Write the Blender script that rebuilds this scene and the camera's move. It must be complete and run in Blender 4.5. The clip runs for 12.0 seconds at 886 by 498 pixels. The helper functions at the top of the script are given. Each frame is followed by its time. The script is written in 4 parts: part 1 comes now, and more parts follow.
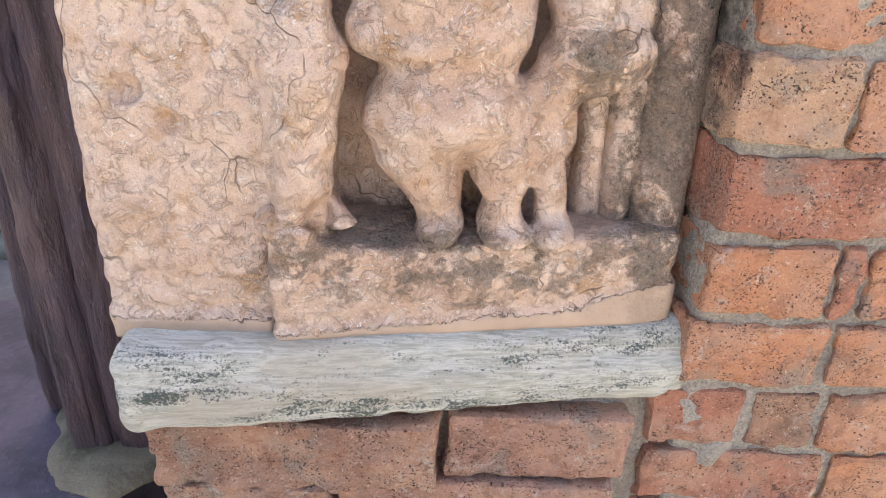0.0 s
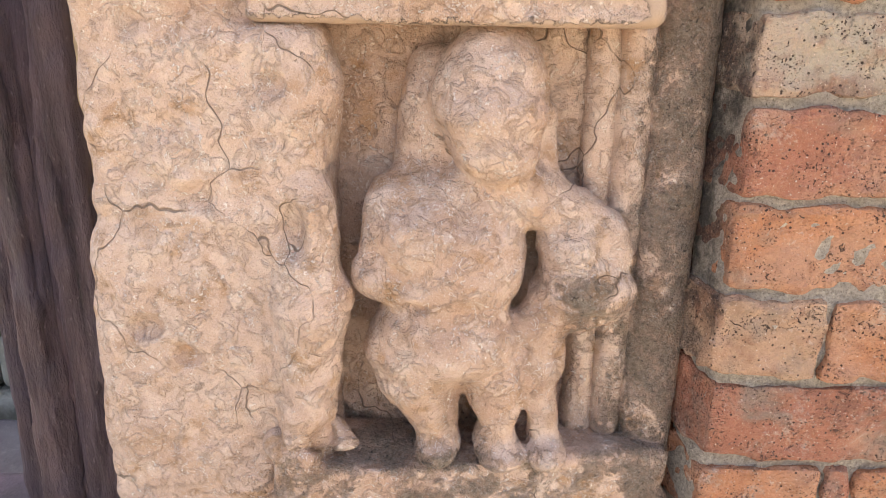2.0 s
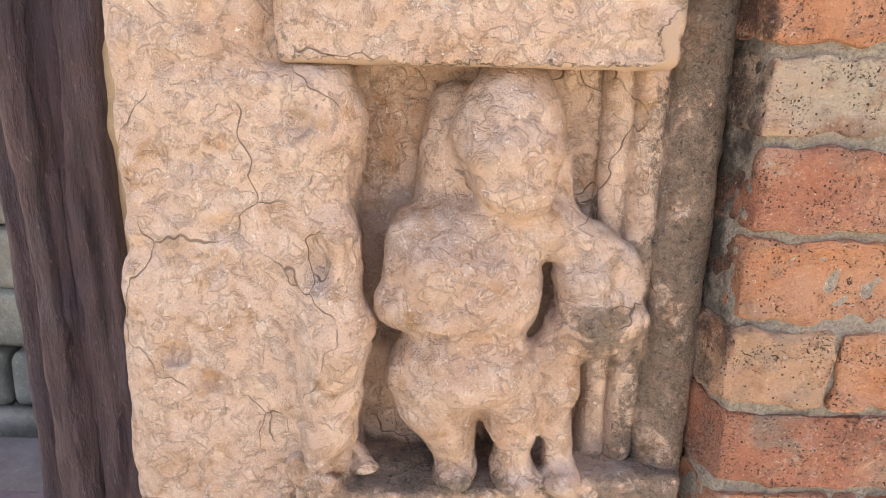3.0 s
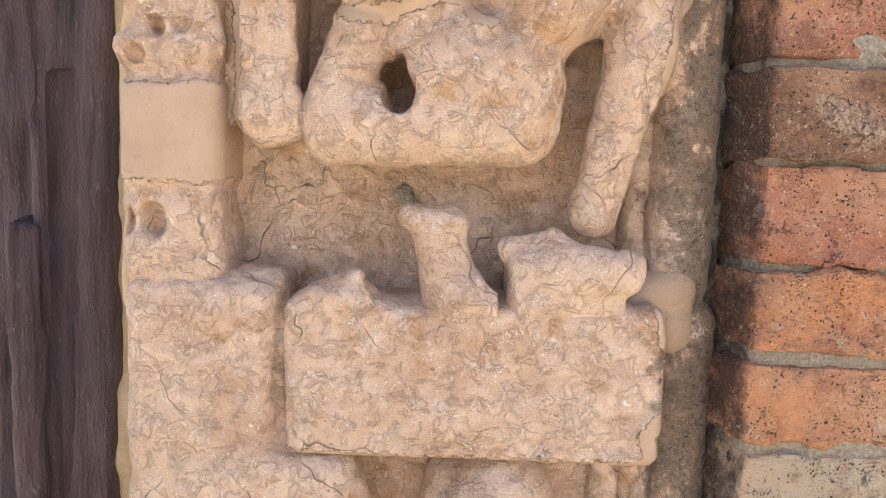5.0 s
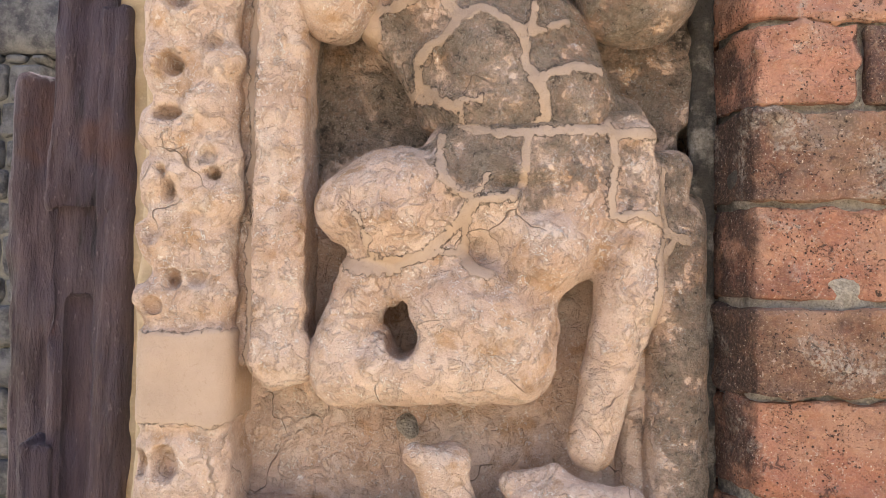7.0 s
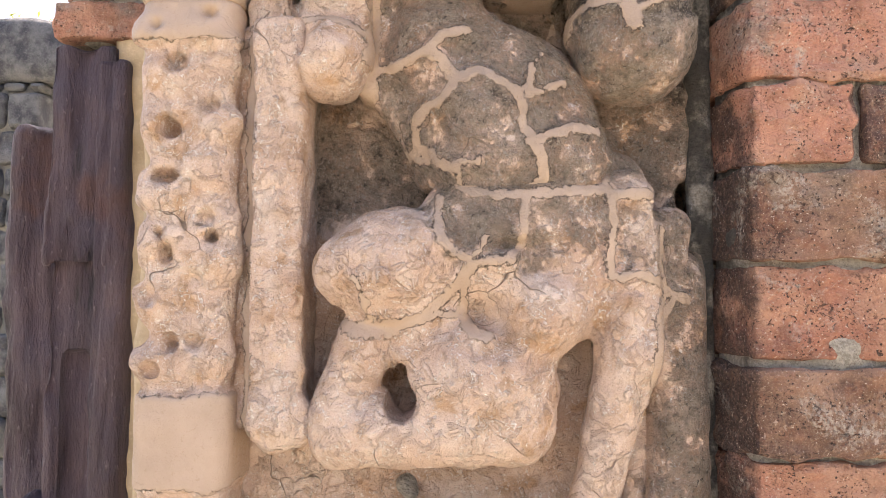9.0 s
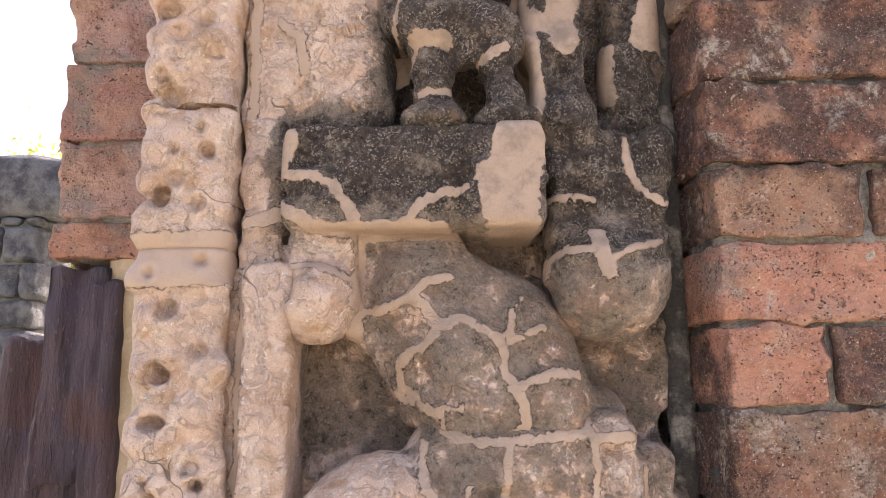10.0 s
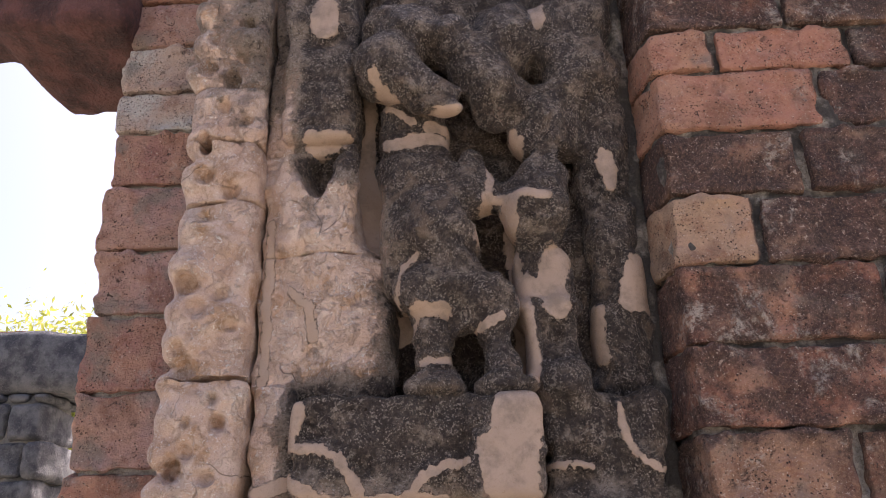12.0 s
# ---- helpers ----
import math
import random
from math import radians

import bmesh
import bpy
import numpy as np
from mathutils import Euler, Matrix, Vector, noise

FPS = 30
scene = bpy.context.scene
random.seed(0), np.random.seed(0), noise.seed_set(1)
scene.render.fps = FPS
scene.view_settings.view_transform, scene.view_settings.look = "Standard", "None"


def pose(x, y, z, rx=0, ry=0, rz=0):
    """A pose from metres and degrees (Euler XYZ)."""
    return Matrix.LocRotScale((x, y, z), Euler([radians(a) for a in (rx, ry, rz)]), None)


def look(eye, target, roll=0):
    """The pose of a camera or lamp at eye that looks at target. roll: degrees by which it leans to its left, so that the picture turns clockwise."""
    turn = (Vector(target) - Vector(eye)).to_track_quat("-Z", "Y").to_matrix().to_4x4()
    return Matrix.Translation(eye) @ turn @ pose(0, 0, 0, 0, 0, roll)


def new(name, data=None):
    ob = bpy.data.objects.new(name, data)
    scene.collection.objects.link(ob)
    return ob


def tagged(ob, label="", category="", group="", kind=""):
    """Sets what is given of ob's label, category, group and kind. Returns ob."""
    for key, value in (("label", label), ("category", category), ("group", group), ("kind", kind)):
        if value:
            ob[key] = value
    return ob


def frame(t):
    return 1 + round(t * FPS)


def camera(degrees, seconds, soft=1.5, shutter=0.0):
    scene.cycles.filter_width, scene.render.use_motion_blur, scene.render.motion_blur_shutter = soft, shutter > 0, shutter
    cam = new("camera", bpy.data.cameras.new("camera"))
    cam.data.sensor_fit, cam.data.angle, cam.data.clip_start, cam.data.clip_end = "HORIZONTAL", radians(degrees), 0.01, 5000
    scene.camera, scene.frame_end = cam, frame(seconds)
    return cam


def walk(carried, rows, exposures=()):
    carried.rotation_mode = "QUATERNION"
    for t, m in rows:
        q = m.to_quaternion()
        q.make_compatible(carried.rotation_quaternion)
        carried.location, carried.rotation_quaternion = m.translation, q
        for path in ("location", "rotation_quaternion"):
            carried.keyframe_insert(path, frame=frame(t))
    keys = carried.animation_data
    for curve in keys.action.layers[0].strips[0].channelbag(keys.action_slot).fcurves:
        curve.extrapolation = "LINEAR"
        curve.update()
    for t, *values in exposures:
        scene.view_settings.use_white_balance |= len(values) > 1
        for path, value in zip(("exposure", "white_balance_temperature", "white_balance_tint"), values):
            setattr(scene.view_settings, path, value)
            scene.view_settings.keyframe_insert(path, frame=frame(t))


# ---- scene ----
cam = camera(60.1, 12.0, soft=0.9)
PATH = [
    (0, (0.035, -0.171, 1.216), (0.006, 1.594, 0.275), 1.3),
    (0.5, (0.043, -0.162, 1.259), (0.021, 1.646, 0.405), 1.2),
    (1, (0.045, -0.161, 1.292), (0.014, 1.685, 0.523), 0.9),
    (1.5, (0.041, -0.167, 1.314), (-0.005, 1.704, 0.609), 0.7),
    (2, (0.04, -0.179, 1.334), (-0.01, 1.711, 0.682), 1.0),
    (2.5, (0.031, -0.193, 1.343), (-0.025, 1.703, 0.709), 1.0),
    (2.7, (0.028, -0.196, 1.346), (-0.033, 1.7, 0.715), 1.0),
    (4.3, (0.01, -0.203, 1.479), (-0.028, 1.762, 1.108), 2.3),
    (4.5, (0.007, -0.203, 1.51), (-0.025, 1.77, 1.182), 1.8),
    (5, (0.006, -0.212, 1.587), (-0.024, 1.775, 1.362), 1.8),
    (5.5, (0.005, -0.221, 1.658), (-0.035, 1.776, 1.566), 1.0),
    (6, (0.005, -0.233, 1.692), (-0.046, 1.766, 1.707), 0.7),
    (6.5, (0.007, -0.241, 1.712), (-0.041, 1.758, 1.777), 0.7),
    (8.5, (0.004, -0.24, 1.709), (-0.039, 1.759, 1.78), 0.8),
    (9, (0.006, -0.24, 1.755), (-0.036, 1.757, 1.867), 0.3),
    (9.5, (0.01, -0.25, 1.83), (-0.019, 1.735, 2.069), 0.1),
    (10, (0.016, -0.271, 1.891), (-0.007, 1.692, 2.272), -0.4),
    (10.5, (0.021, -0.302, 1.953), (-0.016, 1.627, 2.481), -1.1),
    (11, (0.026, -0.326, 1.988), (-0.014, 1.558, 2.658), -1.4),
    (11.5, (0.027, -0.341, 2.006), (-0.009, 1.518, 2.743), -1.4),
    (12, (0.027, -0.343, 2.009), (-0.009, 1.513, 2.753), -1.4),
]
walk(cam, [(t, look(eye, target, roll)) for t, eye, target, roll in PATH],
     exposures=[(0.0, 2.34, 6750, 17), (1.0, 2.24, 6850, 17), (2.5, 2.24, 7500, 20), (5.0, 2.14, 7350, 18), (6.5, 2.11, 7250, 18), (9.0, 2.2, 6900, 18), (9.5, 2.28, 6800, 19),
                (10.0, 1.98, 6700, 21), (10.5, 1.46, 6550, 22), (11.0, 1.2, 6500, 25), (12.0, 1.22, 6400, 26)])

# ---- light ----
world = bpy.data.worlds.new("sky")
scene.world = world
world.use_nodes = True
wn = world.node_tree
sky = wn.nodes.new("ShaderNodeTexSky")
sky.sky_type = "NISHITA"
sky.sun_disc = False
sky.sun_elevation = radians(52)
sky.sun_rotation = radians(30)
sky.air_density, sky.dust_density = 1.0, 6.0
wn.links.new(sky.outputs[0], wn.nodes["Background"].inputs[0])
wn.nodes["Background"].inputs[1].default_value = 0.13
sun_data = bpy.data.lights.new("sun", "SUN")
sun_data.energy, sun_data.angle, sun_data.color = 4.0, radians(0.6), (1.0, 0.94, 0.84)
sun = new("sun", sun_data)
sun_way = Vector((math.sin(radians(30)) * math.cos(radians(52)), math.cos(radians(30)) * math.cos(radians(52)), math.sin(radians(52))))
sun.matrix_world = look((0, 0, 0), tuple(-sun_way))


# ---- materials ----
class Nodes:
    """A small builder of node materials; coordinates are metres."""

    def __init__(self, name, rough=0.8):
        self.mat = bpy.data.materials.new(name)
        self.mat.use_nodes = True
        self.tree = self.mat.node_tree
        self.bsdf = self.tree.nodes["Principled BSDF"]
        self.bsdf.inputs["Roughness"].default_value = rough
        self.co = self.tree.nodes.new("ShaderNodeTexCoord").outputs["Object"]
        self.height = None

    def link(self, a, b):
        self.tree.links.new(a, b)

    def stretch(self, sx, sy, sz):
        n = self.tree.nodes.new("ShaderNodeMapping")
        n.inputs["Scale"].default_value = (sx, sy, sz)
        self.link(self.co, n.inputs["Vector"])
        return n.outputs[0]

    def noise(self, scale, detail=4.0, rough=0.55, co=None, warp=0.0):
        n = self.tree.nodes.new("ShaderNodeTexNoise")
        n.inputs["Scale"].default_value, n.inputs["Detail"].default_value = scale, detail
        n.inputs["Roughness"].default_value, n.inputs["Distortion"].default_value = rough, warp
        self.link(co or self.co, n.inputs["Vector"])
        return n.outputs["Fac"]

    def cells(self, scale, feature="F1", co=None, out="Distance"):
        n = self.tree.nodes.new("ShaderNodeTexVoronoi")
        n.feature = feature
        n.inputs["Scale"].default_value = scale
        self.link(co or self.co, n.inputs["Vector"])
        return n.outputs[out]

    def ramp(self, value, lo, hi, a=0.0, b=1.0):
        n = self.tree.nodes.new("ShaderNodeMapRange")
        n.interpolation_type = "SMOOTHSTEP"
        for key, v in (("From Min", lo), ("From Max", hi), ("To Min", a), ("To Max", b)):
            n.inputs[key].default_value = v
        self.link(value, n.inputs["Value"])
        return n.outputs["Result"]

    def math(self, op, a, b):
        n = self.tree.nodes.new("ShaderNodeMath")
        n.operation = op
        for i, v in enumerate((a, b)):
            if isinstance(v, (int, float)):
                n.inputs[i].default_value = v
            else:
                self.link(v, n.inputs[i])
        return n.outputs[0]

    def mix(self, fac, a, b, blend="MIX"):
        n = self.tree.nodes.new("ShaderNodeMix")
        n.data_type, n.blend_type = "RGBA", blend
        for i, v in ((0, fac), (6, a), (7, b)):
            if isinstance(v, (int, float)):
                n.inputs[i].default_value = v
            elif isinstance(v, tuple):
                n.inputs[i].default_value = (*v, 1.0)
            else:
                self.link(v, n.inputs[i])
        return n.outputs[2]

    def attr(self, name):
        n = self.tree.nodes.new("ShaderNodeAttribute")
        n.attribute_name = name
        return n.outputs["Fac"]

    def finish(self, colour, relief=None, depth=0.004, rough=None):
        self.link(colour, self.bsdf.inputs["Base Color"])
        if rough is not None:
            self.link(rough, self.bsdf.inputs["Roughness"])
        if relief is not None:
            n = self.tree.nodes.new("ShaderNodeBump")
            n.inputs["Strength"].default_value, n.inputs["Distance"].default_value = 1.0, depth
            self.link(relief, n.inputs["Height"])
            self.link(n.outputs[0], self.bsdf.inputs["Normal"])
        return self.mat


def sandstone():
    m = Nodes("weathered_sandstone", 0.55)
    broad, mid, fine, grit = m.noise(9, 3), m.noise(42, 6, 0.62), m.noise(170, 5, 0.68), m.noise(700, 2, 0.6)
    c = m.mix(m.ramp(broad, 0.35, 0.65), (0.55, 0.37, 0.265), (0.63, 0.45, 0.335))
    c = m.mix(m.ramp(mid, 0.45, 0.68, 0, 0.7), c, (0.72, 0.56, 0.44))
    c = m.mix(m.ramp(broad, 0.46, 0.34, 0, 0.55), c, (0.47, 0.285, 0.18))
    ochre = m.math("MULTIPLY", m.ramp(m.noise(21, 3, 0.55, warp=0.8), 0.55, 0.66), m.ramp(mid, 0.62, 0.38))
    c = m.mix(m.math("MULTIPLY", ochre, 0.8), c, (0.42, 0.235, 0.11))
    chips = m.noise(60, 6, 0.62, warp=0.7)
    c = m.mix(m.ramp(chips, 0.36, 0.32, 0, 0.30), c, (0.40, 0.25, 0.16))
    # pale flaky scuffs, plus small specular glints painted into the colour
    flecks = m.noise(260, 3, 0.65, warp=1.0)
    scuff_glint = m.math("MULTIPLY", m.ramp(flecks, 0.575, 0.605), m.ramp(m.noise(34, 5, 0.7), 0.47, 0.56))
    curl_glint = m.ramp(m.math("ABSOLUTE", m.math("SUBTRACT", m.noise(95, 2, 0.5, warp=0.6), 0.5), 0.0), 0.006, 0.016, 1, 0)
    curl_glint = m.math("MULTIPLY", curl_glint, m.math("MULTIPLY", m.ramp(m.noise(58, 3, 0.6), 0.53, 0.58), m.ramp(m.noise(11, 3), 0.40, 0.55)))
    scuff_glint = m.math("MAXIMUM", m.math("MULTIPLY", scuff_glint, 0.75), curl_glint)
    c = m.mix(m.math("MULTIPLY", scuff_glint, 0.9), c, (0.90, 0.84, 0.76))
    nick = m.ramp(m.math("ABSOLUTE", m.math("SUBTRACT", m.noise(60, 3, 0.55, warp=0.5), 0.47), 0.0), 0.003, 0.010, 1, 0)
    nick = m.math("MULTIPLY", nick, m.ramp(m.noise(30, 3, 0.6), 0.60, 0.64))
    c = m.mix(m.math("MULTIPLY", nick, 0.6), c, (0.20, 0.125, 0.075))
    c = m.mix(m.ramp(chips, 0.56, 0.72, 0, 0.4), c, (0.76, 0.64, 0.53))
    c = m.mix(m.ramp(m.noise(520, 3, 0.7), 0.43, 0.34, 0, 0.5), c, (0.27, 0.165, 0.10))
    c = m.mix(m.ramp(m.noise(760, 3, 0.7), 0.54, 0.64, 0, 0.35), c, (0.82, 0.69, 0.57))
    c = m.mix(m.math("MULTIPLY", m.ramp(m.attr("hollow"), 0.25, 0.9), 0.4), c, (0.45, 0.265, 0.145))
    # hairline cracks
    wobble = m.tree.nodes.new("ShaderNodeTexNoise")
    wobble.inputs["Scale"].default_value, wobble.inputs["Detail"].default_value = 22, 2
    m.link(m.co, wobble.inputs["Vector"])
    crack = m.cells(8, "DISTANCE_TO_EDGE", m.mix(0.05, m.co, wobble.outputs["Color"]))
    crack = m.math("MULTIPLY", m.ramp(crack, 0.002, 0.007, 1, 0), m.ramp(m.noise(9, 4), 0.53, 0.60))
    c = m.mix(m.math("MULTIPLY", crack, 0.7), c, (0.14, 0.09, 0.055))
    # dark growth with pale specks
    patch = m.math("ADD", m.math("MULTIPLY", m.math("SUBTRACT", m.noise(26, 8, 0.72), 0.5), 2.0), m.math("MULTIPLY", m.math("SUBTRACT", fine, 0.5), 0.9))
    grown = m.ramp(m.math("ADD", m.attr("lichen"), patch), 0.30, 0.72)
    crust, clump = m.noise(115, 8, 0.78), m.noise(30, 5, 0.7)
    light = m.mix(m.ramp(crust, 0.40, 0.60), (0.25, 0.195, 0.14), (0.52, 0.41, 0.31))
    deep = m.mix(m.ramp(crust, 0.42, 0.64), (0.012, 0.009, 0.007), (0.14, 0.105, 0.078))
    dark = m.mix(m.ramp(m.math("ADD", m.attr("lichen"), m.math("MULTIPLY", m.math("SUBTRACT", clump, 0.5), 1.7)), 0.60, 0.92), light, deep)
    speck = m.math("MULTIPLY", m.ramp(m.noise(380, 5, 0.7), 0.545, 0.59), m.ramp(m.noise(45, 4, 0.65), 0.43, 0.56))
    dark = m.mix(m.math("MULTIPLY", speck, 0.9), dark, (0.66, 0.57, 0.46))
    dots = m.math("MULTIPLY", m.ramp(m.cells(210), 0.17, 0.25, 1, 0), m.ramp(m.noise(38, 5, 0.7), 0.48, 0.56))
    dark = m.mix(m.math("MULTIPLY", dots, 0.85), dark, (0.62, 0.52, 0.40))
    spot = m.math("MULTIPLY", m.ramp(m.noise(185, 3, 0.62, warp=0.5), 0.57, 0.60), m.ramp(m.noise(34, 5, 0.7), 0.42, 0.58))
    dark = m.mix(m.math("MULTIPLY", spot, 0.7), dark, (0.47, 0.40, 0.31))
    hole = m.ramp(m.noise(210, 4, 0.65, warp=0.7), 0.41, 0.37)
    dark = m.mix(m.math("MULTIPLY", hole, 0.8), dark, (0.012, 0.010, 0.008))
    dark = m.mix(m.ramp(m.noise(19, 5, 0.65, warp=0.5), 0.58, 0.66, 0, 0.6), dark, (0.33, 0.235, 0.155))
    c = m.mix(m.math("MULTIPLY", grown, 0.92), c, dark)
    # smooth repair mortar
    rag = m.math("ADD", m.math("MULTIPLY", m.math("SUBTRACT", m.noise(85, 5, 0.68), 0.46), 0.014), m.math("MULTIPLY", m.math("SUBTRACT", fine, 0.5), 0.005))
    fill = m.math("ADD", m.attr("seam"), rag)
    edge = m.ramp(m.math("ABSOLUTE", fill, 0.0), 0.0002, 0.0010, 1, 0)
    fill = m.ramp(fill, -0.0003, 0.0007)
    lime = m.mix(m.ramp(m.noise(14, 4, 0.6), 0.3, 0.7), (0.40, 0.285, 0.20), (0.475, 0.345, 0.25))
    lime = m.mix(m.ramp(m.noise(640, 3, 0.7), 0.40, 0.62, 0, 0.15), lime, (0.54, 0.40, 0.30))
    lime = m.mix(m.math("MULTIPLY", m.ramp(m.noise(30, 7, 0.72), 0.46, 0.66), m.ramp(m.attr("lichen"), 0.45, 0.85, 0, 0.62)), lime, (0.21, 0.16, 0.115))
    c = m.mix(fill, c, lime)
    c = m.mix(m.math("MULTIPLY", edge, m.ramp(m.noise(38, 4, 0.6), 0.40, 0.56, 0.08, 0.75)), c, (0.09, 0.06, 0.04))
    rough = m.ramp(flecks, 0.45, 0.66, 0.58, 0.26)
    h = m.math("ADD", m.math("MULTIPLY", mid, 0.6), m.math("MULTIPLY", fine, 0.34))
    h = m.math("ADD", h, m.math("MULTIPLY", grit, 0.09))
    h = m.math("ADD", h, m.math("MULTIPLY", scuff_glint, 0.14))
    h = m.math("ADD", h, m.math("MULTIPLY", m.ramp(chips, 0.50, 0.60), 0.22))
    h = m.math("ADD", h, m.math("MULTIPLY", m.math("MULTIPLY", grown, m.noise(190, 6, 0.78)), 1.5))
    h = m.math("ADD", h, m.math("MULTIPLY", m.math("MULTIPLY", grown, m.math("SUBTRACT", spot, hole)), 0.22))
    h = m.math("SUBTRACT", h, m.math("MULTIPLY", m.math("MAXIMUM", crack, nick), 0.3))
    h = m.math("MULTIPLY", h, m.ramp(fill, 0, 1, 1.0, 0.12))
    return m.finish(c, h, 0.0085, rough)


def ledge_paint():
    m = Nodes("lime_crusted_stone", 0.7)
    long, thin = m.stretch(0.3, 1, 1.3), m.stretch(0.12, 1, 1.6)
    n1, n2, n3 = m.noise(24, 8, 0.74, long), m.noise(150, 6, 0.75, thin), m.noise(320, 5, 0.75)
    c = m.mix(m.ramp(n2, 0.36, 0.62), (0.56, 0.55, 0.44), (0.88, 0.86, 0.76))
    c = m.mix(m.ramp(m.noise(9, 4, 0.6, long), 0.54, 0.64, 0, 0.4), c, (0.60, 0.50, 0.35))
    black = m.math("ADD", n1, m.math("MULTIPLY", m.math("SUBTRACT", n3, 0.5), 0.7))
    c = m.mix(m.ramp(black, 0.53, 0.65, 0, 0.92), c, (0.06, 0.085, 0.07))
    c = m.mix(m.ramp(n3, 0.62, 0.7, 0, 0.6), c, (0.82, 0.82, 0.76))
    return m.finish(c, m.math("ADD", n1, m.math("MULTIPLY", n2, 0.8)), 0.012)


def brick_clay():
    m = Nodes("fired_clay", 0.85)
    info = m.tree.nodes.new("ShaderNodeObjectInfo")
    shift = m.tree.nodes.new("ShaderNodeVectorMath")
    shift.operation = "MULTIPLY_ADD"
    m.link(m.co, shift.inputs[0])
    shift.inputs[1].default_value = (1, 1, 1)
    spread = m.tree.nodes.new("ShaderNodeCombineXYZ")
    m.link(m.math("MULTIPLY", info.outputs["Random"], 7.0), spread.inputs[0])
    m.link(m.math("MULTIPLY", info.outputs["Random"], 3.0), spread.inputs[2])
    m.link(spread.outputs[0], shift.inputs[2])
    co = shift.outputs[0]
    broad, mid, fine = m.noise(11, 3, 0.5, co), m.noise(45, 5, 0.6, co), m.noise(210, 3, 0.65, co)
    base = info.outputs["Color"]
    c = m.mix(m.ramp(broad, 0.42, 0.62, 0, 0.6), base, (0.58, 0.335, 0.215))
    c = m.mix(m.ramp(m.noise(8, 4, 0.6, co), 0.54, 0.66, 0, 0.6), c, (0.20, 0.085, 0.055))
    c = m.mix(m.ramp(mid, 0.48, 0.72, 0, 0.6), c, (0.30, 0.115, 0.06))
    c = m.mix(m.ramp(fine, 0.45, 0.75, 0, 0.28), c, (0.70, 0.42, 0.26))
    grey = m.math("MULTIPLY", m.ramp(m.noise(14, 5, 0.6, co, 0.4), 0.50, 0.66), info.outputs["Alpha"])
    c = m.mix(m.math("MULTIPLY", grey, 0.8), c, (0.26, 0.225, 0.18))
    grime_dark = m.math("ADD", m.attr("grime_dark"), m.math("MULTIPLY", m.math("SUBTRACT", m.noise(20, 6, 0.65, co), 0.5), 1.6))
    grime_dark = m.ramp(grime_dark, 0.34, 0.74)
    c = m.mix(m.math("MULTIPLY", grime_dark, 0.88), c, m.mix(m.ramp(fine, 0.4, 0.7), (0.036, 0.021, 0.017), (0.13, 0.07, 0.05)))
    flat = m.tree.nodes.new("ShaderNodeMapping")
    flat.inputs["Scale"].default_value = (0.9, 1.0, 1.0)
    m.link(co, flat.inputs["Vector"])
    pore = m.math("MULTIPLY", m.ramp(m.noise(420, 3, 0.6, flat.outputs[0]), 0.42, 0.37), m.ramp(m.noise(26, 4, 0.6, co), 0.44, 0.60))
    big = m.ramp(m.noise(110, 4, 0.6, flat.outputs[0], 1.2), 0.34, 0.30)
    dot = m.math("MULTIPLY", m.ramp(m.cells(150, co=co), 0.15, 0.20, 1, 0), m.ramp(m.noise(60, 3, 0.6, co), 0.47, 0.53))
    pit = m.math("MAXIMUM", m.math("MAXIMUM", pore, dot), big)
    c = m.mix(m.math("MULTIPLY", pit, 0.92), c, (0.04, 0.02, 0.013))
    smear = m.math("MULTIPLY", m.ramp(m.noise(13, 8, 0.74, co, 0.5), 0.54, 0.68), m.ramp(m.noise(170, 6, 0.75, co), 0.42, 0.56))
    c = m.mix(m.math("MULTIPLY", smear, 0.7), c, (0.60, 0.53, 0.44))
    c = m.mix(m.ramp(m.noise(700, 2, 0.65, co), 0.56, 0.66, 0, 0.22), c, (0.74, 0.50, 0.36))
    c = m.mix(m.ramp(m.noise(420, 1, 0.5, co), 0.70, 0.76, 0, 0.8), c, (0.75, 0.62, 0.50))
    crumb = m.math("MULTIPLY", m.ramp(m.noise(150, 4, 0.7, co, 0.6), 0.60, 0.64), m.ramp(m.noise(19, 4, 0.65, co), 0.46, 0.60))
    c = m.mix(m.math("MULTIPLY", crumb, 0.6), c, (0.66, 0.50, 0.39))
    scab = m.math("MULTIPLY", m.ramp(m.noise(95, 6, 0.72, co, 0.8), 0.41, 0.37), m.ramp(m.noise(13, 4, 0.6, co), 0.44, 0.58))
    c = m.mix(m.math("MULTIPLY", scab, 0.7), c, (0.075, 0.042, 0.032))
    h = m.math("ADD", m.math("MULTIPLY", mid, 0.8), m.math("MULTIPLY", fine, 0.4))
    h = m.math("SUBTRACT", h, m.math("MULTIPLY", pit, 0.5))
    h = m.math("SUBTRACT", h, m.math("MULTIPLY", scab, 0.2))
    h = m.math("ADD", h, m.math("MULTIPLY", m.noise(700, 2, 0.6, co), 0.14))
    return m.finish(c, h, 0.017)


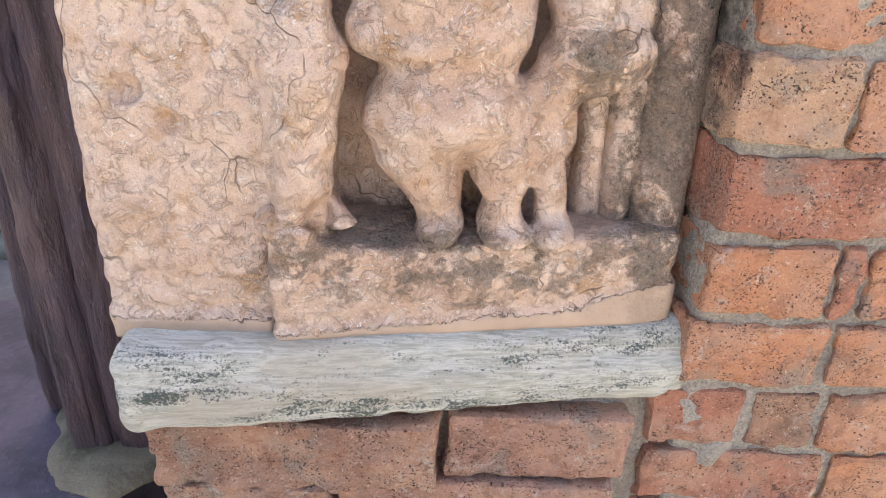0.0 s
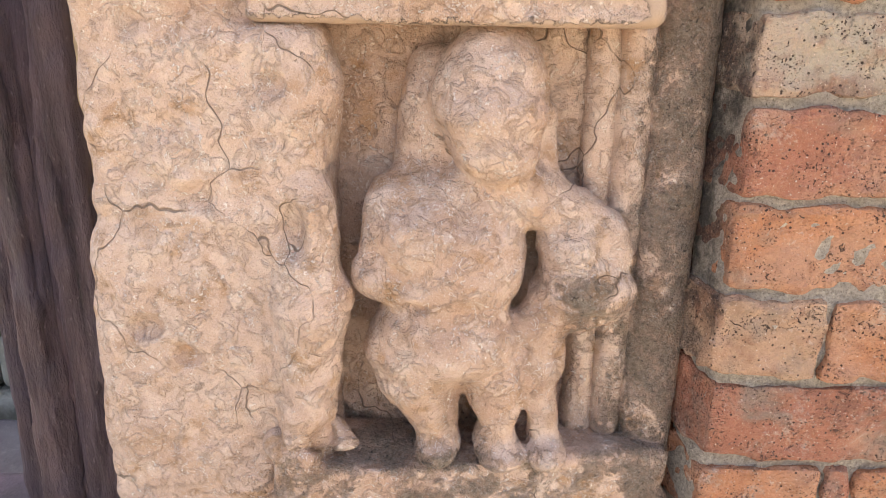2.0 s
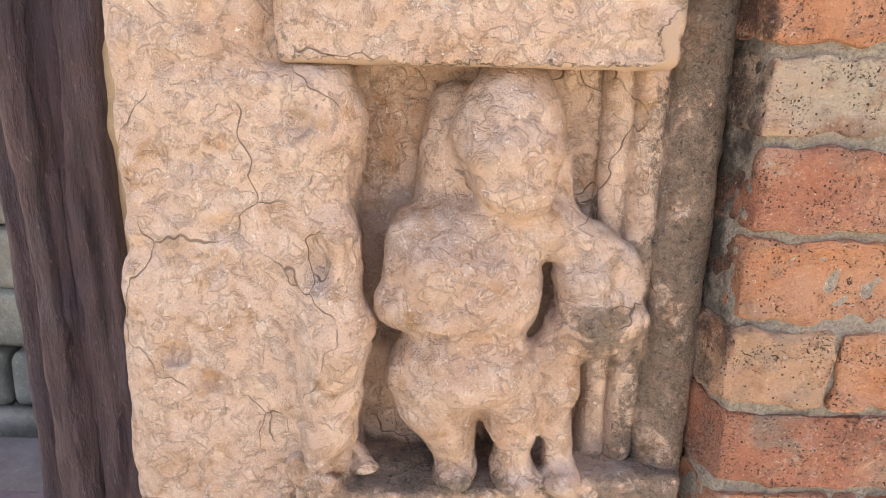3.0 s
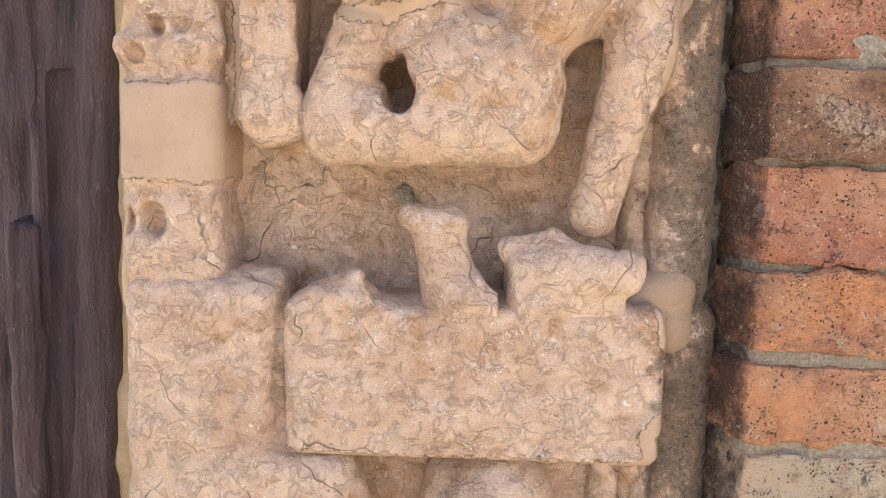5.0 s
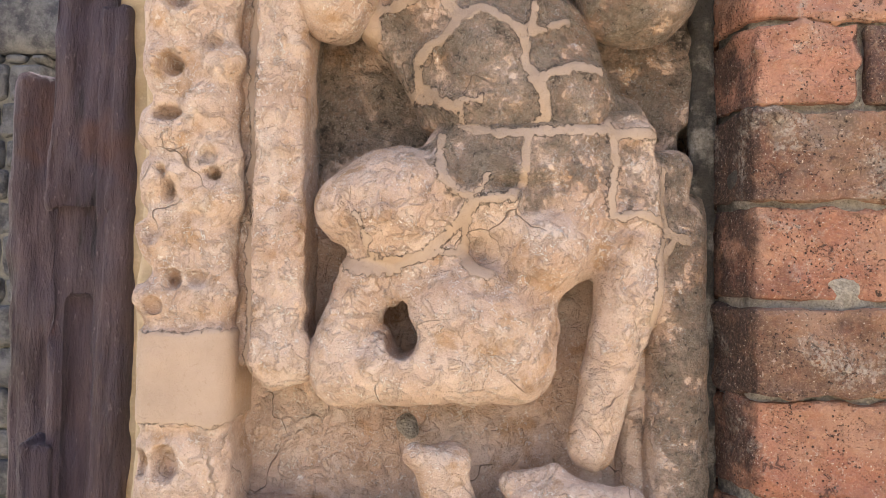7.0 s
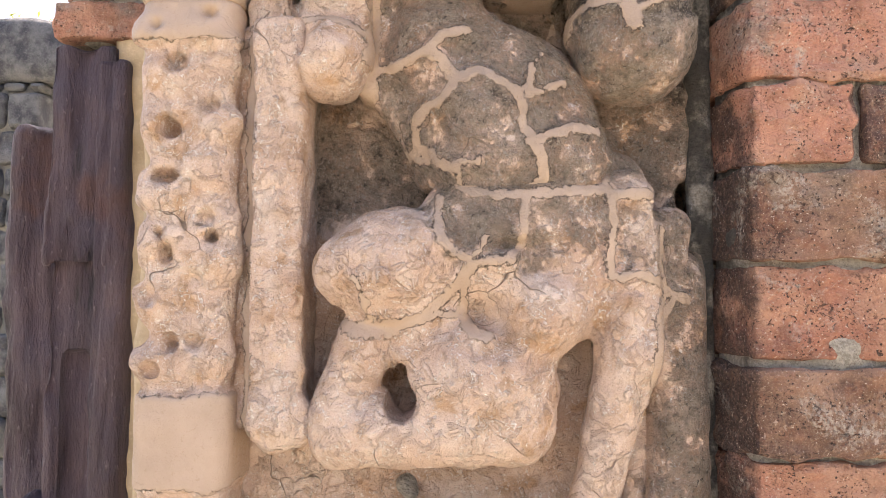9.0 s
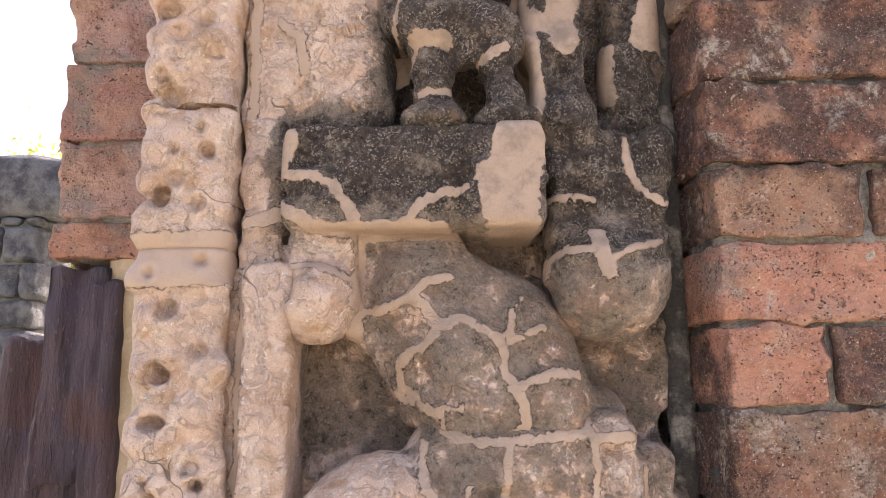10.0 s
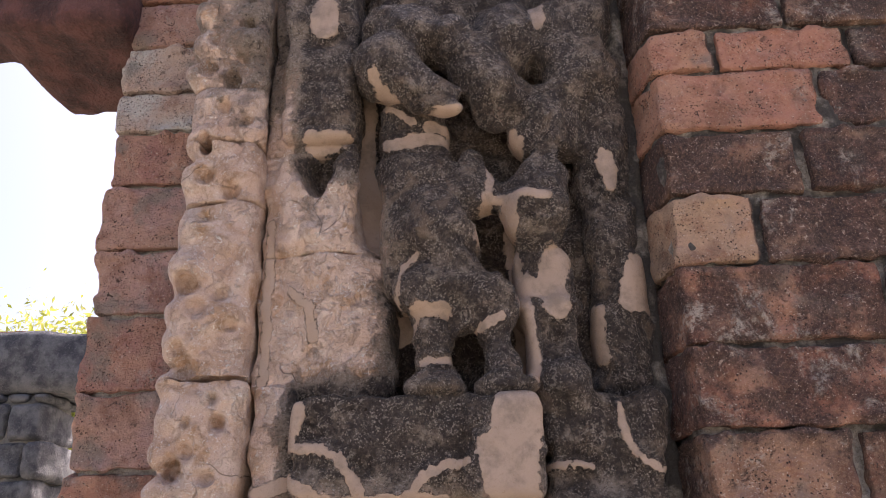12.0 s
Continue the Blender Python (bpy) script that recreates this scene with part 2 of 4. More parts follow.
def joint_mortar():
    m = Nodes("old_lime_mortar", 0.95)
    n1, n2 = m.noise(30, 6, 0.7), m.noise(240, 5, 0.75)
    c = m.mix(m.ramp(n2, 0.35, 0.68), (0.44, 0.375, 0.295), (0.80, 0.72, 0.60))
    c = m.mix(m.ramp(n1, 0.45, 0.65, 0, 0.5), c, (0.55, 0.46, 0.355))
    c = m.mix(m.ramp(m.noise(420, 4, 0.75), 0.42, 0.34, 0, 0.7), c, (0.10, 0.08, 0.06))
    grime_dark = m.math("ADD", m.attr("grime_dark"), m.math("MULTIPLY", m.math("SUBTRACT", m.noise(24, 6, 0.65), 0.5), 1.5))
    c = m.mix(m.ramp(grime_dark, 0.4, 0.75, 0, 0.88), c, (0.055, 0.047, 0.04))
    return m.finish(c, m.math("ADD", n1, m.math("MULTIPLY", n2, 0.8)), 0.014)


def purple_stone():
    m = Nodes("dark_purple_laminated_stone", 0.5)
    grain, fibre = m.stretch(1, 1, 0.13), m.stretch(1, 1, 0.3)
    n1, n2, n3 = m.noise(38, 6, 0.62, grain), m.noise(230, 5, 0.7, fibre), m.noise(8, 4)
    c = m.mix(m.ramp(n1, 0.35, 0.68), (0.056, 0.032, 0.036), (0.145, 0.092, 0.098))
    c = m.mix(m.ramp(n3, 0.4, 0.65, 0, 0.6), c, (0.075, 0.058, 0.085))
    c = m.mix(m.ramp(n2, 0.60, 0.68, 0, 0.5), c, (0.30, 0.23, 0.24))
    c = m.mix(m.ramp(n1, 0.40, 0.32, 0, 0.7), c, (0.018, 0.011, 0.013))
    rust = m.math("MULTIPLY", m.ramp(m.noise(5, 4, 0.6), 0.6, 0.7), 0.5)
    c = m.mix(rust, c, (0.15, 0.06, 0.035))
    return m.finish(c, m.math("ADD", n1, m.math("MULTIPLY", n2, 0.5)), 0.018)


def plain_stone(name, a, b, scale=6, rough=0.9, depth=0.01):
    m = Nodes(name, rough)
    n1, n2 = m.noise(scale, 5, 0.6), m.noise(scale * 9, 4, 0.65)
    c = m.mix(m.ramp(n1, 0.35, 0.65), a, b)
    c = m.mix(m.ramp(n2, 0.5, 0.75, 0, 0.35), c, tuple(min(0.85, v * 1.6) for v in b))
    return m.finish(c, m.math("ADD", n1, m.math("MULTIPLY", n2, 0.5)), depth)


def leaf_green():
    m = Nodes("sunlit_leaves", 0.6)
    r = m.tree.nodes.new("ShaderNodeNewGeometry").outputs["Random Per Island"]
    c = m.mix(r, (0.28, 0.33, 0.04), (0.60, 0.58, 0.13))
    m.finish(c)
    thin, both = m.tree.nodes.new("ShaderNodeBsdfTranslucent"), m.tree.nodes.new("ShaderNodeMixShader")
    both.inputs[0].default_value = 0.5
    m.link(c, thin.inputs[0])
    m.link(m.bsdf.outputs[0], both.inputs[1])
    m.link(thin.outputs[0], both.inputs[2])
    m.link(both.outputs[0], m.tree.nodes["Material Output"].inputs[0])
    return m.mat


STONE, LEDGE, CLAY, MORTAR, PURPLE = sandstone(), ledge_paint(), brick_clay(), joint_mortar(), purple_stone()
FILLER = plain_stone("smooth_ochre_filler", (0.44, 0.33, 0.20), (0.55, 0.42, 0.27), 20, 0.8, 0.002)
REDSTONE = plain_stone("dark_red_sandstone", (0.07, 0.034, 0.03), (0.20, 0.085, 0.066), 16, 0.85, 0.03)
RUIN = plain_stone("dark_ruin_stone", (0.06, 0.06, 0.066), (0.20, 0.195, 0.19), 9, 0.9, 0.03)
PAVING = plain_stone("grey_green_paving", (0.22, 0.21, 0.16), (0.33, 0.31, 0.25), 3, 0.9, 0.01)
PALE = plain_stone("pale_cement", (0.10, 0.10, 0.11), (0.15, 0.15, 0.16), 6, 0.9, 0.006)
SILL = plain_stone("purple_grey_sill_stone", (0.035, 0.030, 0.042), (0.075, 0.062, 0.085), 9, 0.75, 0.006)
COURSED = plain_stone("grey_green_coursed_stone", (0.22, 0.22, 0.18), (0.36, 0.35, 0.29), 7, 0.9, 0.012)
LIME = plain_stone("pale_lime_mortar", (0.15, 0.14, 0.12), (0.28, 0.26, 0.22), 9, 0.95, 0.01)
LEAF = leaf_green()
DULL = plain_stone("dull_olive_mortar", (0.10, 0.088, 0.055), (0.19, 0.165, 0.11), 14, 0.95, 0.006)
BARK = plain_stone("bark", (0.10, 0.075, 0.05), (0.18, 0.14, 0.10), 14, 0.9, 0.01)


# ---- shaping ----
def lattice(p, seed):
    """Random values 0 to 1 on whole-number points."""
    q = p.astype(np.int64)
    n = (q[..., 0] * 73856093) ^ (q[..., 1] * 19349663) ^ (q[..., 2] * 83492791) ^ (seed * 2654435761)
    n = (n ^ (n >> 13)) * 1274126177 & 0x7FFFFFFF
    n = (n ^ (n >> 16)) * 1911520717 & 0x7FFFFFFF
    return (n & 0xFFFFF) / 0xFFFFF


def ripple(p, scale, seed=0):
    """Smooth value noise, -1 to 1; scale: bumps a metre, one number or three."""
    q = p * np.asarray(scale, float)
    base = np.floor(q)
    f = q - base
    f = f * f * (3 - 2 * f)
    total = 0
    for i in (0, 1):
        for j in (0, 1):
            for k in (0, 1):
                wgt = (f[:, 0] if i else 1 - f[:, 0]) * (f[:, 1] if j else 1 - f[:, 1]) * (f[:, 2] if k else 1 - f[:, 2])
                total = total + wgt * lattice(base + (i, j, k), seed)
    return total * 2 - 1


def dimples(p, scale, seed=0, share=0.6):
    """1 in the middle of scattered hollows, 0 away from them."""
    q = p * scale
    base = np.floor(q)
    best = np.full(len(p), 9.0)
    for i in (-1, 0, 1):
        for j in (-1, 0, 1):
            for k in (-1, 0, 1):
                cell = base + (i, j, k)
                at = cell + np.stack([lattice(cell, seed + s) for s in (1, 2, 3)], -1)
                d = np.linalg.norm(q - at, axis=1) / (0.35 + 0.45 * lattice(cell, seed + 5))
                best = np.minimum(best, np.where(lattice(cell, seed + 4) < share, d, 9.0))
    t = np.clip(1 - best, 0, 1)
    rim = np.exp(-((best - 1.05) / 0.18) ** 2)
    return t * t * (3 - 2 * t) - 0.28 * rim


def step(v, lo, hi):
    t = np.clip((v - lo) / (hi - lo), 0, 1)
    return t * t * (3 - 2 * t)


class Clay:
    """A block of space in which rounded solids are joined and carved, and then skinned."""

    def __init__(self, lo, hi, h):
        self.lo, self.h = np.array(lo, float), h
        self.n = np.ceil((np.array(hi) - self.lo) / h).astype(int) + 1
        self.f = np.full(self.n, 1.0, np.float32)

    def near(self, lo, hi):
        a = np.clip(((np.array(lo) - self.lo) / self.h).astype(int) - 1, 0, self.n)
        b = np.clip(((np.array(hi) - self.lo) / self.h).astype(int) + 3, 0, self.n)
        idx = tuple(slice(i, j) for i, j in zip(a, b))
        x, y, z = (self.lo[i] + self.h * np.arange(a[i], b[i]) for i in range(3))
        return idx, x[:, None, None], y[None, :, None], z[None, None, :]

    def join(self, idx, d, k, cut):
        old = self.f[idx]
        if old.size == 0:
            return
        if cut:
            t = np.clip(0.5 + 0.5 * (old + d) / k, 0, 1)
            res = old * t - d * (1 - t) + k * t * (1 - t)
        else:
            t = np.clip(0.5 + 0.5 * (d - old) / k, 0, 1)
            res = d * (1 - t) + old * t - k * t * (1 - t)
        self.f[idx] = res

    def ball(self, c, r, k=0.012, cut=False, turn=0.0):
        m = max(r) + k + 0.01
        idx, x, y, z = self.near([v - m for v in c], [v + m for v in c])
        x, y, z = x - c[0], y - c[1], z - c[2]
        if turn:
            s, o = math.sin(radians(turn)), math.cos(radians(turn))
            x, z = x * o + z * s, z * o - x * s
        k0 = np.sqrt((x / r[0]) ** 2 + (y / r[1]) ** 2 + (z / r[2]) ** 2)
        k1 = np.sqrt((x / r[0] ** 2) ** 2 + (y / r[1] ** 2) ** 2 + (z / r[2] ** 2) ** 2)
        self.join(idx, k0 * (k0 - 1) / np.maximum(k1, 1e-6), k, cut)

    def limb(self, a, b, ra, rb=None, k=0.012, cut=False):
        rb = ra if rb is None else rb
        a, b = np.array(a, float), np.array(b, float)
        m = max(ra, rb) + k + 0.01
        idx, x, y, z = self.near(np.minimum(a, b) - m, np.maximum(a, b) + m)
        ab = b - a
        t = np.clip(((x - a[0]) * ab[0] + (y - a[1]) * ab[1] + (z - a[2]) * ab[2]) / (ab @ ab), 0, 1)
        d = np.sqrt((x - a[0] - t * ab[0]) ** 2 + (y - a[1] - t * ab[1]) ** 2 + (z - a[2] - t * ab[2]) ** 2)
        self.join(idx, d - (ra + (rb - ra) * t), k, cut)

    def block(self, lo, hi, rnd=0.01, k=0.008, cut=False, turn=0.0, yaw=0.0):
        c, half = (np.array(lo) + np.array(hi)) / 2, (np.array(hi) - np.array(lo)) / 2
        m = k + 0.012
        grow = np.array(half)
        if turn or yaw:
            grow = np.full(3, np.linalg.norm(half))
        idx, x, y, z = self.near(c - grow - m, c + grow + m)
        x, y, z = x - c[0], y - c[1], z - c[2]
        if turn:
            s, o = math.sin(radians(turn)), math.cos(radians(turn))
            x, z = x * o + z * s, z * o - x * s
        if yaw:
            s, o = math.sin(radians(yaw)), math.cos(radians(yaw))
            x, y = x * o + y * s, y * o - x * s
        qx, qy, qz = (np.abs(v) - (hv - rnd) for v, hv in zip((x, y, z), half))
        out = np.sqrt(np.maximum(qx, 0) ** 2 + np.maximum(qy, 0) ** 2 + np.maximum(qz, 0) ** 2)
        self.join(idx, out + np.minimum(np.maximum(np.maximum(qx, qy), qz), 0) - rnd, k, cut)

    def skin(self):
        """Points and four-sided faces of the surface."""
        f = self.f
        f[0], f[-1], f[:, 0], f[:, -1], f[:, :, 0], f[:, :, -1] = 1, 1, 1, 1, 1, 1
        neg = f < 0
        dims = [v - 1 for v in f.shape]
        total = np.zeros((*dims, 3), np.float32)
        count = np.zeros(dims, np.float32)
        quads = []
        cellno = np.arange(int(np.prod(dims))).reshape(dims)
        for ax in range(3):
            lo = [slice(None)] * 3
            hi = [slice(None)] * 3
            lo[ax], hi[ax] = slice(0, -1), slice(1, None)
            a, b = f[tuple(lo)], f[tuple(hi)]
            i, j, k = np.nonzero(neg[tuple(lo)] != neg[tuple(hi)])
            fa, fb = a[i, j, k], b[i, j, k]
            t = fa / (fa - fb)
            p = np.stack([i, j, k], -1).astype(np.float32)
            p[:, ax] += t
            o1, o2 = [v for v in range(3) if v != ax]
            corners = []
            for da in (0, -1):
                for db in (0, -1):
                    cell = [i, j, k]
                    cell[o1], cell[o2] = cell[o1] + da, cell[o2] + db
                    np.add.at(total, tuple(cell), p)
                    np.add.at(count, tuple(cell), 1)
                    corners.append(cellno[tuple(cell)])
            q = np.stack([corners[0], corners[1], corners[3], corners[2]], -1)
            flip = (fa < 0) == (ax == 1)
            q[flip] = q[flip][:, ::-1]
            quads.append(q)
        q = np.concatenate(quads)
        used, inv = np.unique(q, return_inverse=True)
        pts = (total.reshape(-1, 3)[used] / count.reshape(-1)[used][:, None]).astype(float) * self.h + self.lo
        return pts, inv.reshape(-1, 4)


def normals(p, q):
    n = np.cross(p[q[:, 2]] - p[q[:, 0]], p[q[:, 3]] - p[q[:, 1]])
    out = np.zeros_like(p)
    for c in range(4):
        for ax in range(3):
            out[:, ax] += np.bincount(q[:, c], n[:, ax], len(p))
    return out / np.maximum(np.linalg.norm(out, axis=1), 1e-12)[:, None]


def mesh_of(name, p, q, material, crisp=0.0, **values):
    me = bpy.data.meshes.new(name)
    me.vertices.add(len(p))
    me.vertices.foreach_set("co", p.astype(np.float32).ravel())
    me.loops.add(q.size)
    me.loops.foreach_set("vertex_index", q.astype(np.int32).ravel())
    me.polygons.add(len(q))
    me.polygons.foreach_set("loop_start", np.arange(0, q.size, q.shape[1], dtype=np.int32))
    me.update(calc_edges=True)
    me.polygons.foreach_set("use_smooth", np.ones(len(q), bool))
    for key, v in values.items():
        me.attributes.new(key, "FLOAT", "POINT").data.foreach_set("value", np.asarray(v, np.float32))
    me.materials.append(material)
    me.validate()
    if crisp:
        me.set_sharp_from_angle(angle=radians(crisp))
    return me


def along(p, lines):
    """How far inside the nearest mortar line each point lies; a line: half width, then x and z by turns."""
    best = np.full(len(p), -0.5)
    if lines:
        p = p + 0.0028 * np.stack([ripple(p, 38, 901), ripple(p, 38, 902), ripple(p, 38, 903)], -1) + 0.0014 * ripple(p, 110, 904)[:, None]
    for half, *c in lines:
        pts = np.array(c).reshape(-1, 2)
        for a, b in zip(pts[:-1], pts[1:]):
            ab = b - a
            t = np.clip(((p[:, 0] - a[0]) * ab[0] + (p[:, 2] - a[1]) * ab[1]) / (ab @ ab), 0, 1)
            d = np.hypot(p[:, 0] - a[0] - t * ab[0], p[:, 2] - a[1] - t * ab[1])
            best = np.maximum(best, half - d)
    return best


def growth(p):
    """Where dark growth has settled on the stone, 0 to 1: the top, the strip beside the bricks, and a few patches. The
    recessed ground at upper left is darker too.
    """
    x, z = p[:, 0], p[:, 2]
    w = 0.55 * step(z, 1.74, 1.82) * step(x, -0.06, 0.0) * (1 - 0.3 * step(x, 0.09, 0.14))
    w = np.maximum(w, 0.50 * step(z, 1.845, 1.88) * step(x, -0.09, -0.07))
    w = np.maximum(w, 0.93 * step(z, 2.02, 2.10) * step(x, -0.20, -0.16))
    w = np.maximum(w, 0.85 * step(z, 1.98, 2.03) * step(x, 0.10, 0.13))
    w = np.maximum(w, (0.52 + 0.34 * step(z, 1.9, 2.1)) * step(x, 0.17, 0.24))
    w = np.maximum(w, 0.66 * step(z, 2.42, 2.66) * (0.55 + 0.45 * step(x, -0.30, -0.22)))
    w = np.maximum(w, 0.28 * (1 - step(z, 0.875, 0.895)) * step(z, 0.775, 0.80) * step(x, -0.17, -0.14))
    # recessed ground on the left, darker from z 1.76 up
    w = np.maximum(w, 0.55 * step(z, 1.76, 1.84) * (1 - step(x, -0.02, 0.02)) * step(p[:, 1], 0.54, 0.57))
    w = w - 0.75 * step(-x, 0.04, 0.09) * step(z, 2.18, 2.23) * (1 - step(z, 2.43, 2.47)) * (1 - step(-x, 0.2, 0.22))
    w = np.maximum(w, 0.6 * np.exp(-((x - 0.165) / 0.035) ** 2 - ((z - 1.04) / 0.05) ** 2))
    w = np.maximum(w, 0.62 * np.exp(-((x - 0.0) / 0.12) ** 2 - ((z - 0.868) / 0.018) ** 2))
    w = np.maximum(w, 0.5 * np.exp(-((x - 0.05) / 0.09) ** 2 - ((z - 0.835) / 0.03) ** 2) * step(0.9 - z, 0, 0.01))
    w = np.maximum(w, 0.45 * np.exp(-((x + 0.13) / 0.04) ** 2 - ((z - 0.85) / 0.03) ** 2))
    return w


def carve(name, clay, label, category, lines=(), rough=0.0025, pits=0.0, pit_scale=26, material=None, kind="", seed=1, group="", fade=None):
    """Skin a block, weather its surface and make it an object."""
    p, q = clay.skin()
    n = normals(p, q)
    hollow = np.zeros(len(p))
    d = rough * (ripple(p, 24, seed) + 0.6 * ripple(p, 50, seed + 1) + 0.12 * ripple(p, 120, seed + 2))
    d = d * (1 + 1.3 * step(growth(p), 0.55, 0.95)) - 0.004 * step(growth(p), 0.6, 0.95) * np.maximum(dimples(p, 44, seed + 23, 0.3), 0)
    d = d + 0.0008 * np.tanh(7 * (ripple(p, 22, seed + 3) - 0.1)) + 0.0005 * np.tanh(7 * (ripple(p, 55, seed + 4) - 0.2))
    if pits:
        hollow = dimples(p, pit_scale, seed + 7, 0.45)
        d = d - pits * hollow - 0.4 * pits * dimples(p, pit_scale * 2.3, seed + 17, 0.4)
    seam = along(p, lines)
    if lines:
        inside = step(seam, -0.0045, 0.0012)
        d = d * (1 - 0.8 * inside) - 0.0022 * inside + 0.0024 * step(seam, -0.022, -0.012) * (1 - step(seam, -0.009, -0.002))
    p = p + n * d[:, None]
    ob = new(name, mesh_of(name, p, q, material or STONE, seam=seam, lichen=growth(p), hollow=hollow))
    return tagged(ob, label, category, group, kind)


def part(name, p, q, material, parent, label="", crisp=0.0, **values):
    ob = new(name, mesh_of(name, p, q, material, crisp, **values))
    ob.parent = parent
    if label:
        ob["label"] = label
    return ob


def hull(name, lo, hi, material, h=0.02, rnd=0.01, rough=0.003, seed=1, scale=(14, 14, 14)):
    """A worn block of stone as points and faces."""
    c = Clay([v - 3 * h for v in lo], [v + 3 * h for v in hi], h)
    c.block(lo, hi, rnd)
    p, q = c.skin()
    n = normals(p, q)
    p = p + n * (rough * (ripple(p, scale, seed) + 0.5 * ripple(p, [3 * v for v in scale], seed + 1)))[:, None]
    return p, q


def solid(name, lo, hi, material, label, category, kind="", **kw):
    p, q = hull(name, lo, hi, material, **kw)
    zero = np.zeros(len(p))
    return tagged(new(name, mesh_of(name, p, q, material, grime_dark=zero)), label, category, "", kind)


# ---- ground and backing ----
def sheet(name, x0, x1, y0, y1, z, n, material, rough, seed, label, category):
    xs, ys = np.linspace(x0, x1, n), np.linspace(y0, y1, n)
    p = np.stack([v.ravel() for v in np.meshgrid(xs, ys, [z], indexing="ij")], -1)
    p[:, 2] += rough * ripple(p, 1.3, seed)
    i = np.arange(n * n).reshape(n, n)
    q = np.stack([i[:-1, :-1], i[1:, :-1], i[1:, 1:], i[:-1, 1:]], -1).reshape(-1, 4)
    return tagged(new(name, mesh_of(name, p, q, material)), label, category, "", "structure")


sheet("ground", -300, 300, -300, 300, 0.0, 61, PAVING, 0.0, 3, "grey-green stone paving round the ruin", "ground")

BACK = 0.585
c = Clay((-0.34, 0.53, 0.60), (0.30, 0.72, 2.92), 0.0045)
c.block((-0.31, BACK, 0.62), (0.275, 0.70, 2.90), 0.004)
c.ball((0.256, 0.60, 1.858), (0.018, 0.06, 0.022), 0.004, cut=True)
carve("wall_relief_back", c, "recessed flat sandstone ground of the carved panel", "wall", kind="structure", rough=0.0045, pits=0.004, seed=11,
      lines=[(0.0185, -0.10, 2.66, -0.098, 2.58, -0.094, 2.50, -0.082, 2.415, -0.056, 2.316, -0.046, 2.27), (0.012, 0.10, 2.40, 0.11, 2.20)])

# ---- lower register ----
R = 0.0028
c = Clay((-0.36, 0.45, 0.74), (-0.05, 0.62, 1.48), R)
c.block((-0.309, 0.497, 0.757), (-0.165, 0.60, 1.47), 0.018)
c.block((-0.321, 0.494, 0.757), (-0.20, 0.60, 1.10), 0.016, 0.03, turn=-1.5)
c.block((-0.25, 0.515, 1.28), (-0.15, 0.60, 1.445), 0.01)
c.block((-0.25, 0.497, 0.77), (-0.088, 0.60, 1.30), 0.02, 0.01)
c.block((-0.318, 0.487, 0.742), (-0.15, 0.60, 0.785), 0.008, 0.008)
c.ball((-0.11, 0.53, 1.245), (0.036, 0.045, 0.055), 0.015)
c.limb((-0.108, 0.515, 1.135), (-0.105, 0.508, 1.04), 0.03, 0.034, 0.015)
c.limb((-0.105, 0.508, 1.04), (-0.112, 0.50, 0.93), 0.036, 0.026, 0.015)
c.limb((-0.115, 0.50, 0.93), (-0.125, 0.493, 0.895), 0.022, 0.016)
c.ball((-0.118, 0.485, 1.118), (0.014, 0.02, 0.028), 0.012, cut=True)
for x, z, r in ((-0.222, 1.41, 0.010), (-0.243, 1.372, 0.018), (-0.195, 1.358, 0.013), (-0.132, 1.25, 0.014), (-0.255, 1.30, 0.016), (-0.23, 1.21, 0.015), (-0.205, 1.145, 0.018), (-0.272, 1.17, 0.013), (-0.265, 1.015, 0.017), (-0.225, 0.985, 0.014)):
    c.ball((x, 0.489, z), (r, 0.013, r * 0.85), 0.006, cut=True)
c.ball((-0.092, 0.482, 0.905), (0.008, 0.025, 0.012), 0.008, cut=True)
c.block((-0.23, 0.525, 1.40), (-0.16, 0.60, 1.475), 0.01)
carve("carved_border", c, "pitted pinkish sandstone border block, badly eroded and cracked", "stone carving", rough=0.0028, pits=0.0045, pit_scale=19, seed=21,
      lines=[(0.013, -0.34, 0.762, -0.14, 0.762)])

c = Clay((-0.18, 0.44, 0.73), (0.28, 0.62, 0.92), R)
c.block((-0.158, 0.50, 0.757), (0.262, 0.64, 0.868), 0.01, yaw=8)
c.limb((-0.142, 0.495, 0.885), (-0.115, 0.49, 0.875), 0.018, 0.02)
c.limb((-0.112, 0.52, 0.90), (-0.07, 0.505, 0.875), 0.018, 0.014)
c.ball((-0.10, 0.497, 0.893), (0.018, 0.02, 0.012), 0.006, cut=True)
c.ball((0.0, 0.51, 0.872), (0.11, 0.05, 0.008), 0.008, cut=True)
carve("carved_plinth", c, "worn sandstone plinth with a blackened top under the small figure", "stone carving",
      lines=[(0.022, 0.265, 0.79, 0.19, 0.77), (0.014, 0.20, 0.77, -0.16, 0.752)], rough=0.003, pits=0.002, seed=31)

c = Clay((-0.36, 0.36, 0.64), (0.36, 0.62, 0.80), 0.0035)
c.block((-0.315, 0.47, 0.672), (0.292, 0.62, 0.762), 0.020, yaw=9)
c.block((-0.313, 0.458, 0.675), (0.29, 0.60, 0.735), 0.018, yaw=9)
carve("stone_ledge", c, "white lime-crusted stone ledge with green and black stains", "ledge", material=LEDGE, rough=0.003, seed=41)

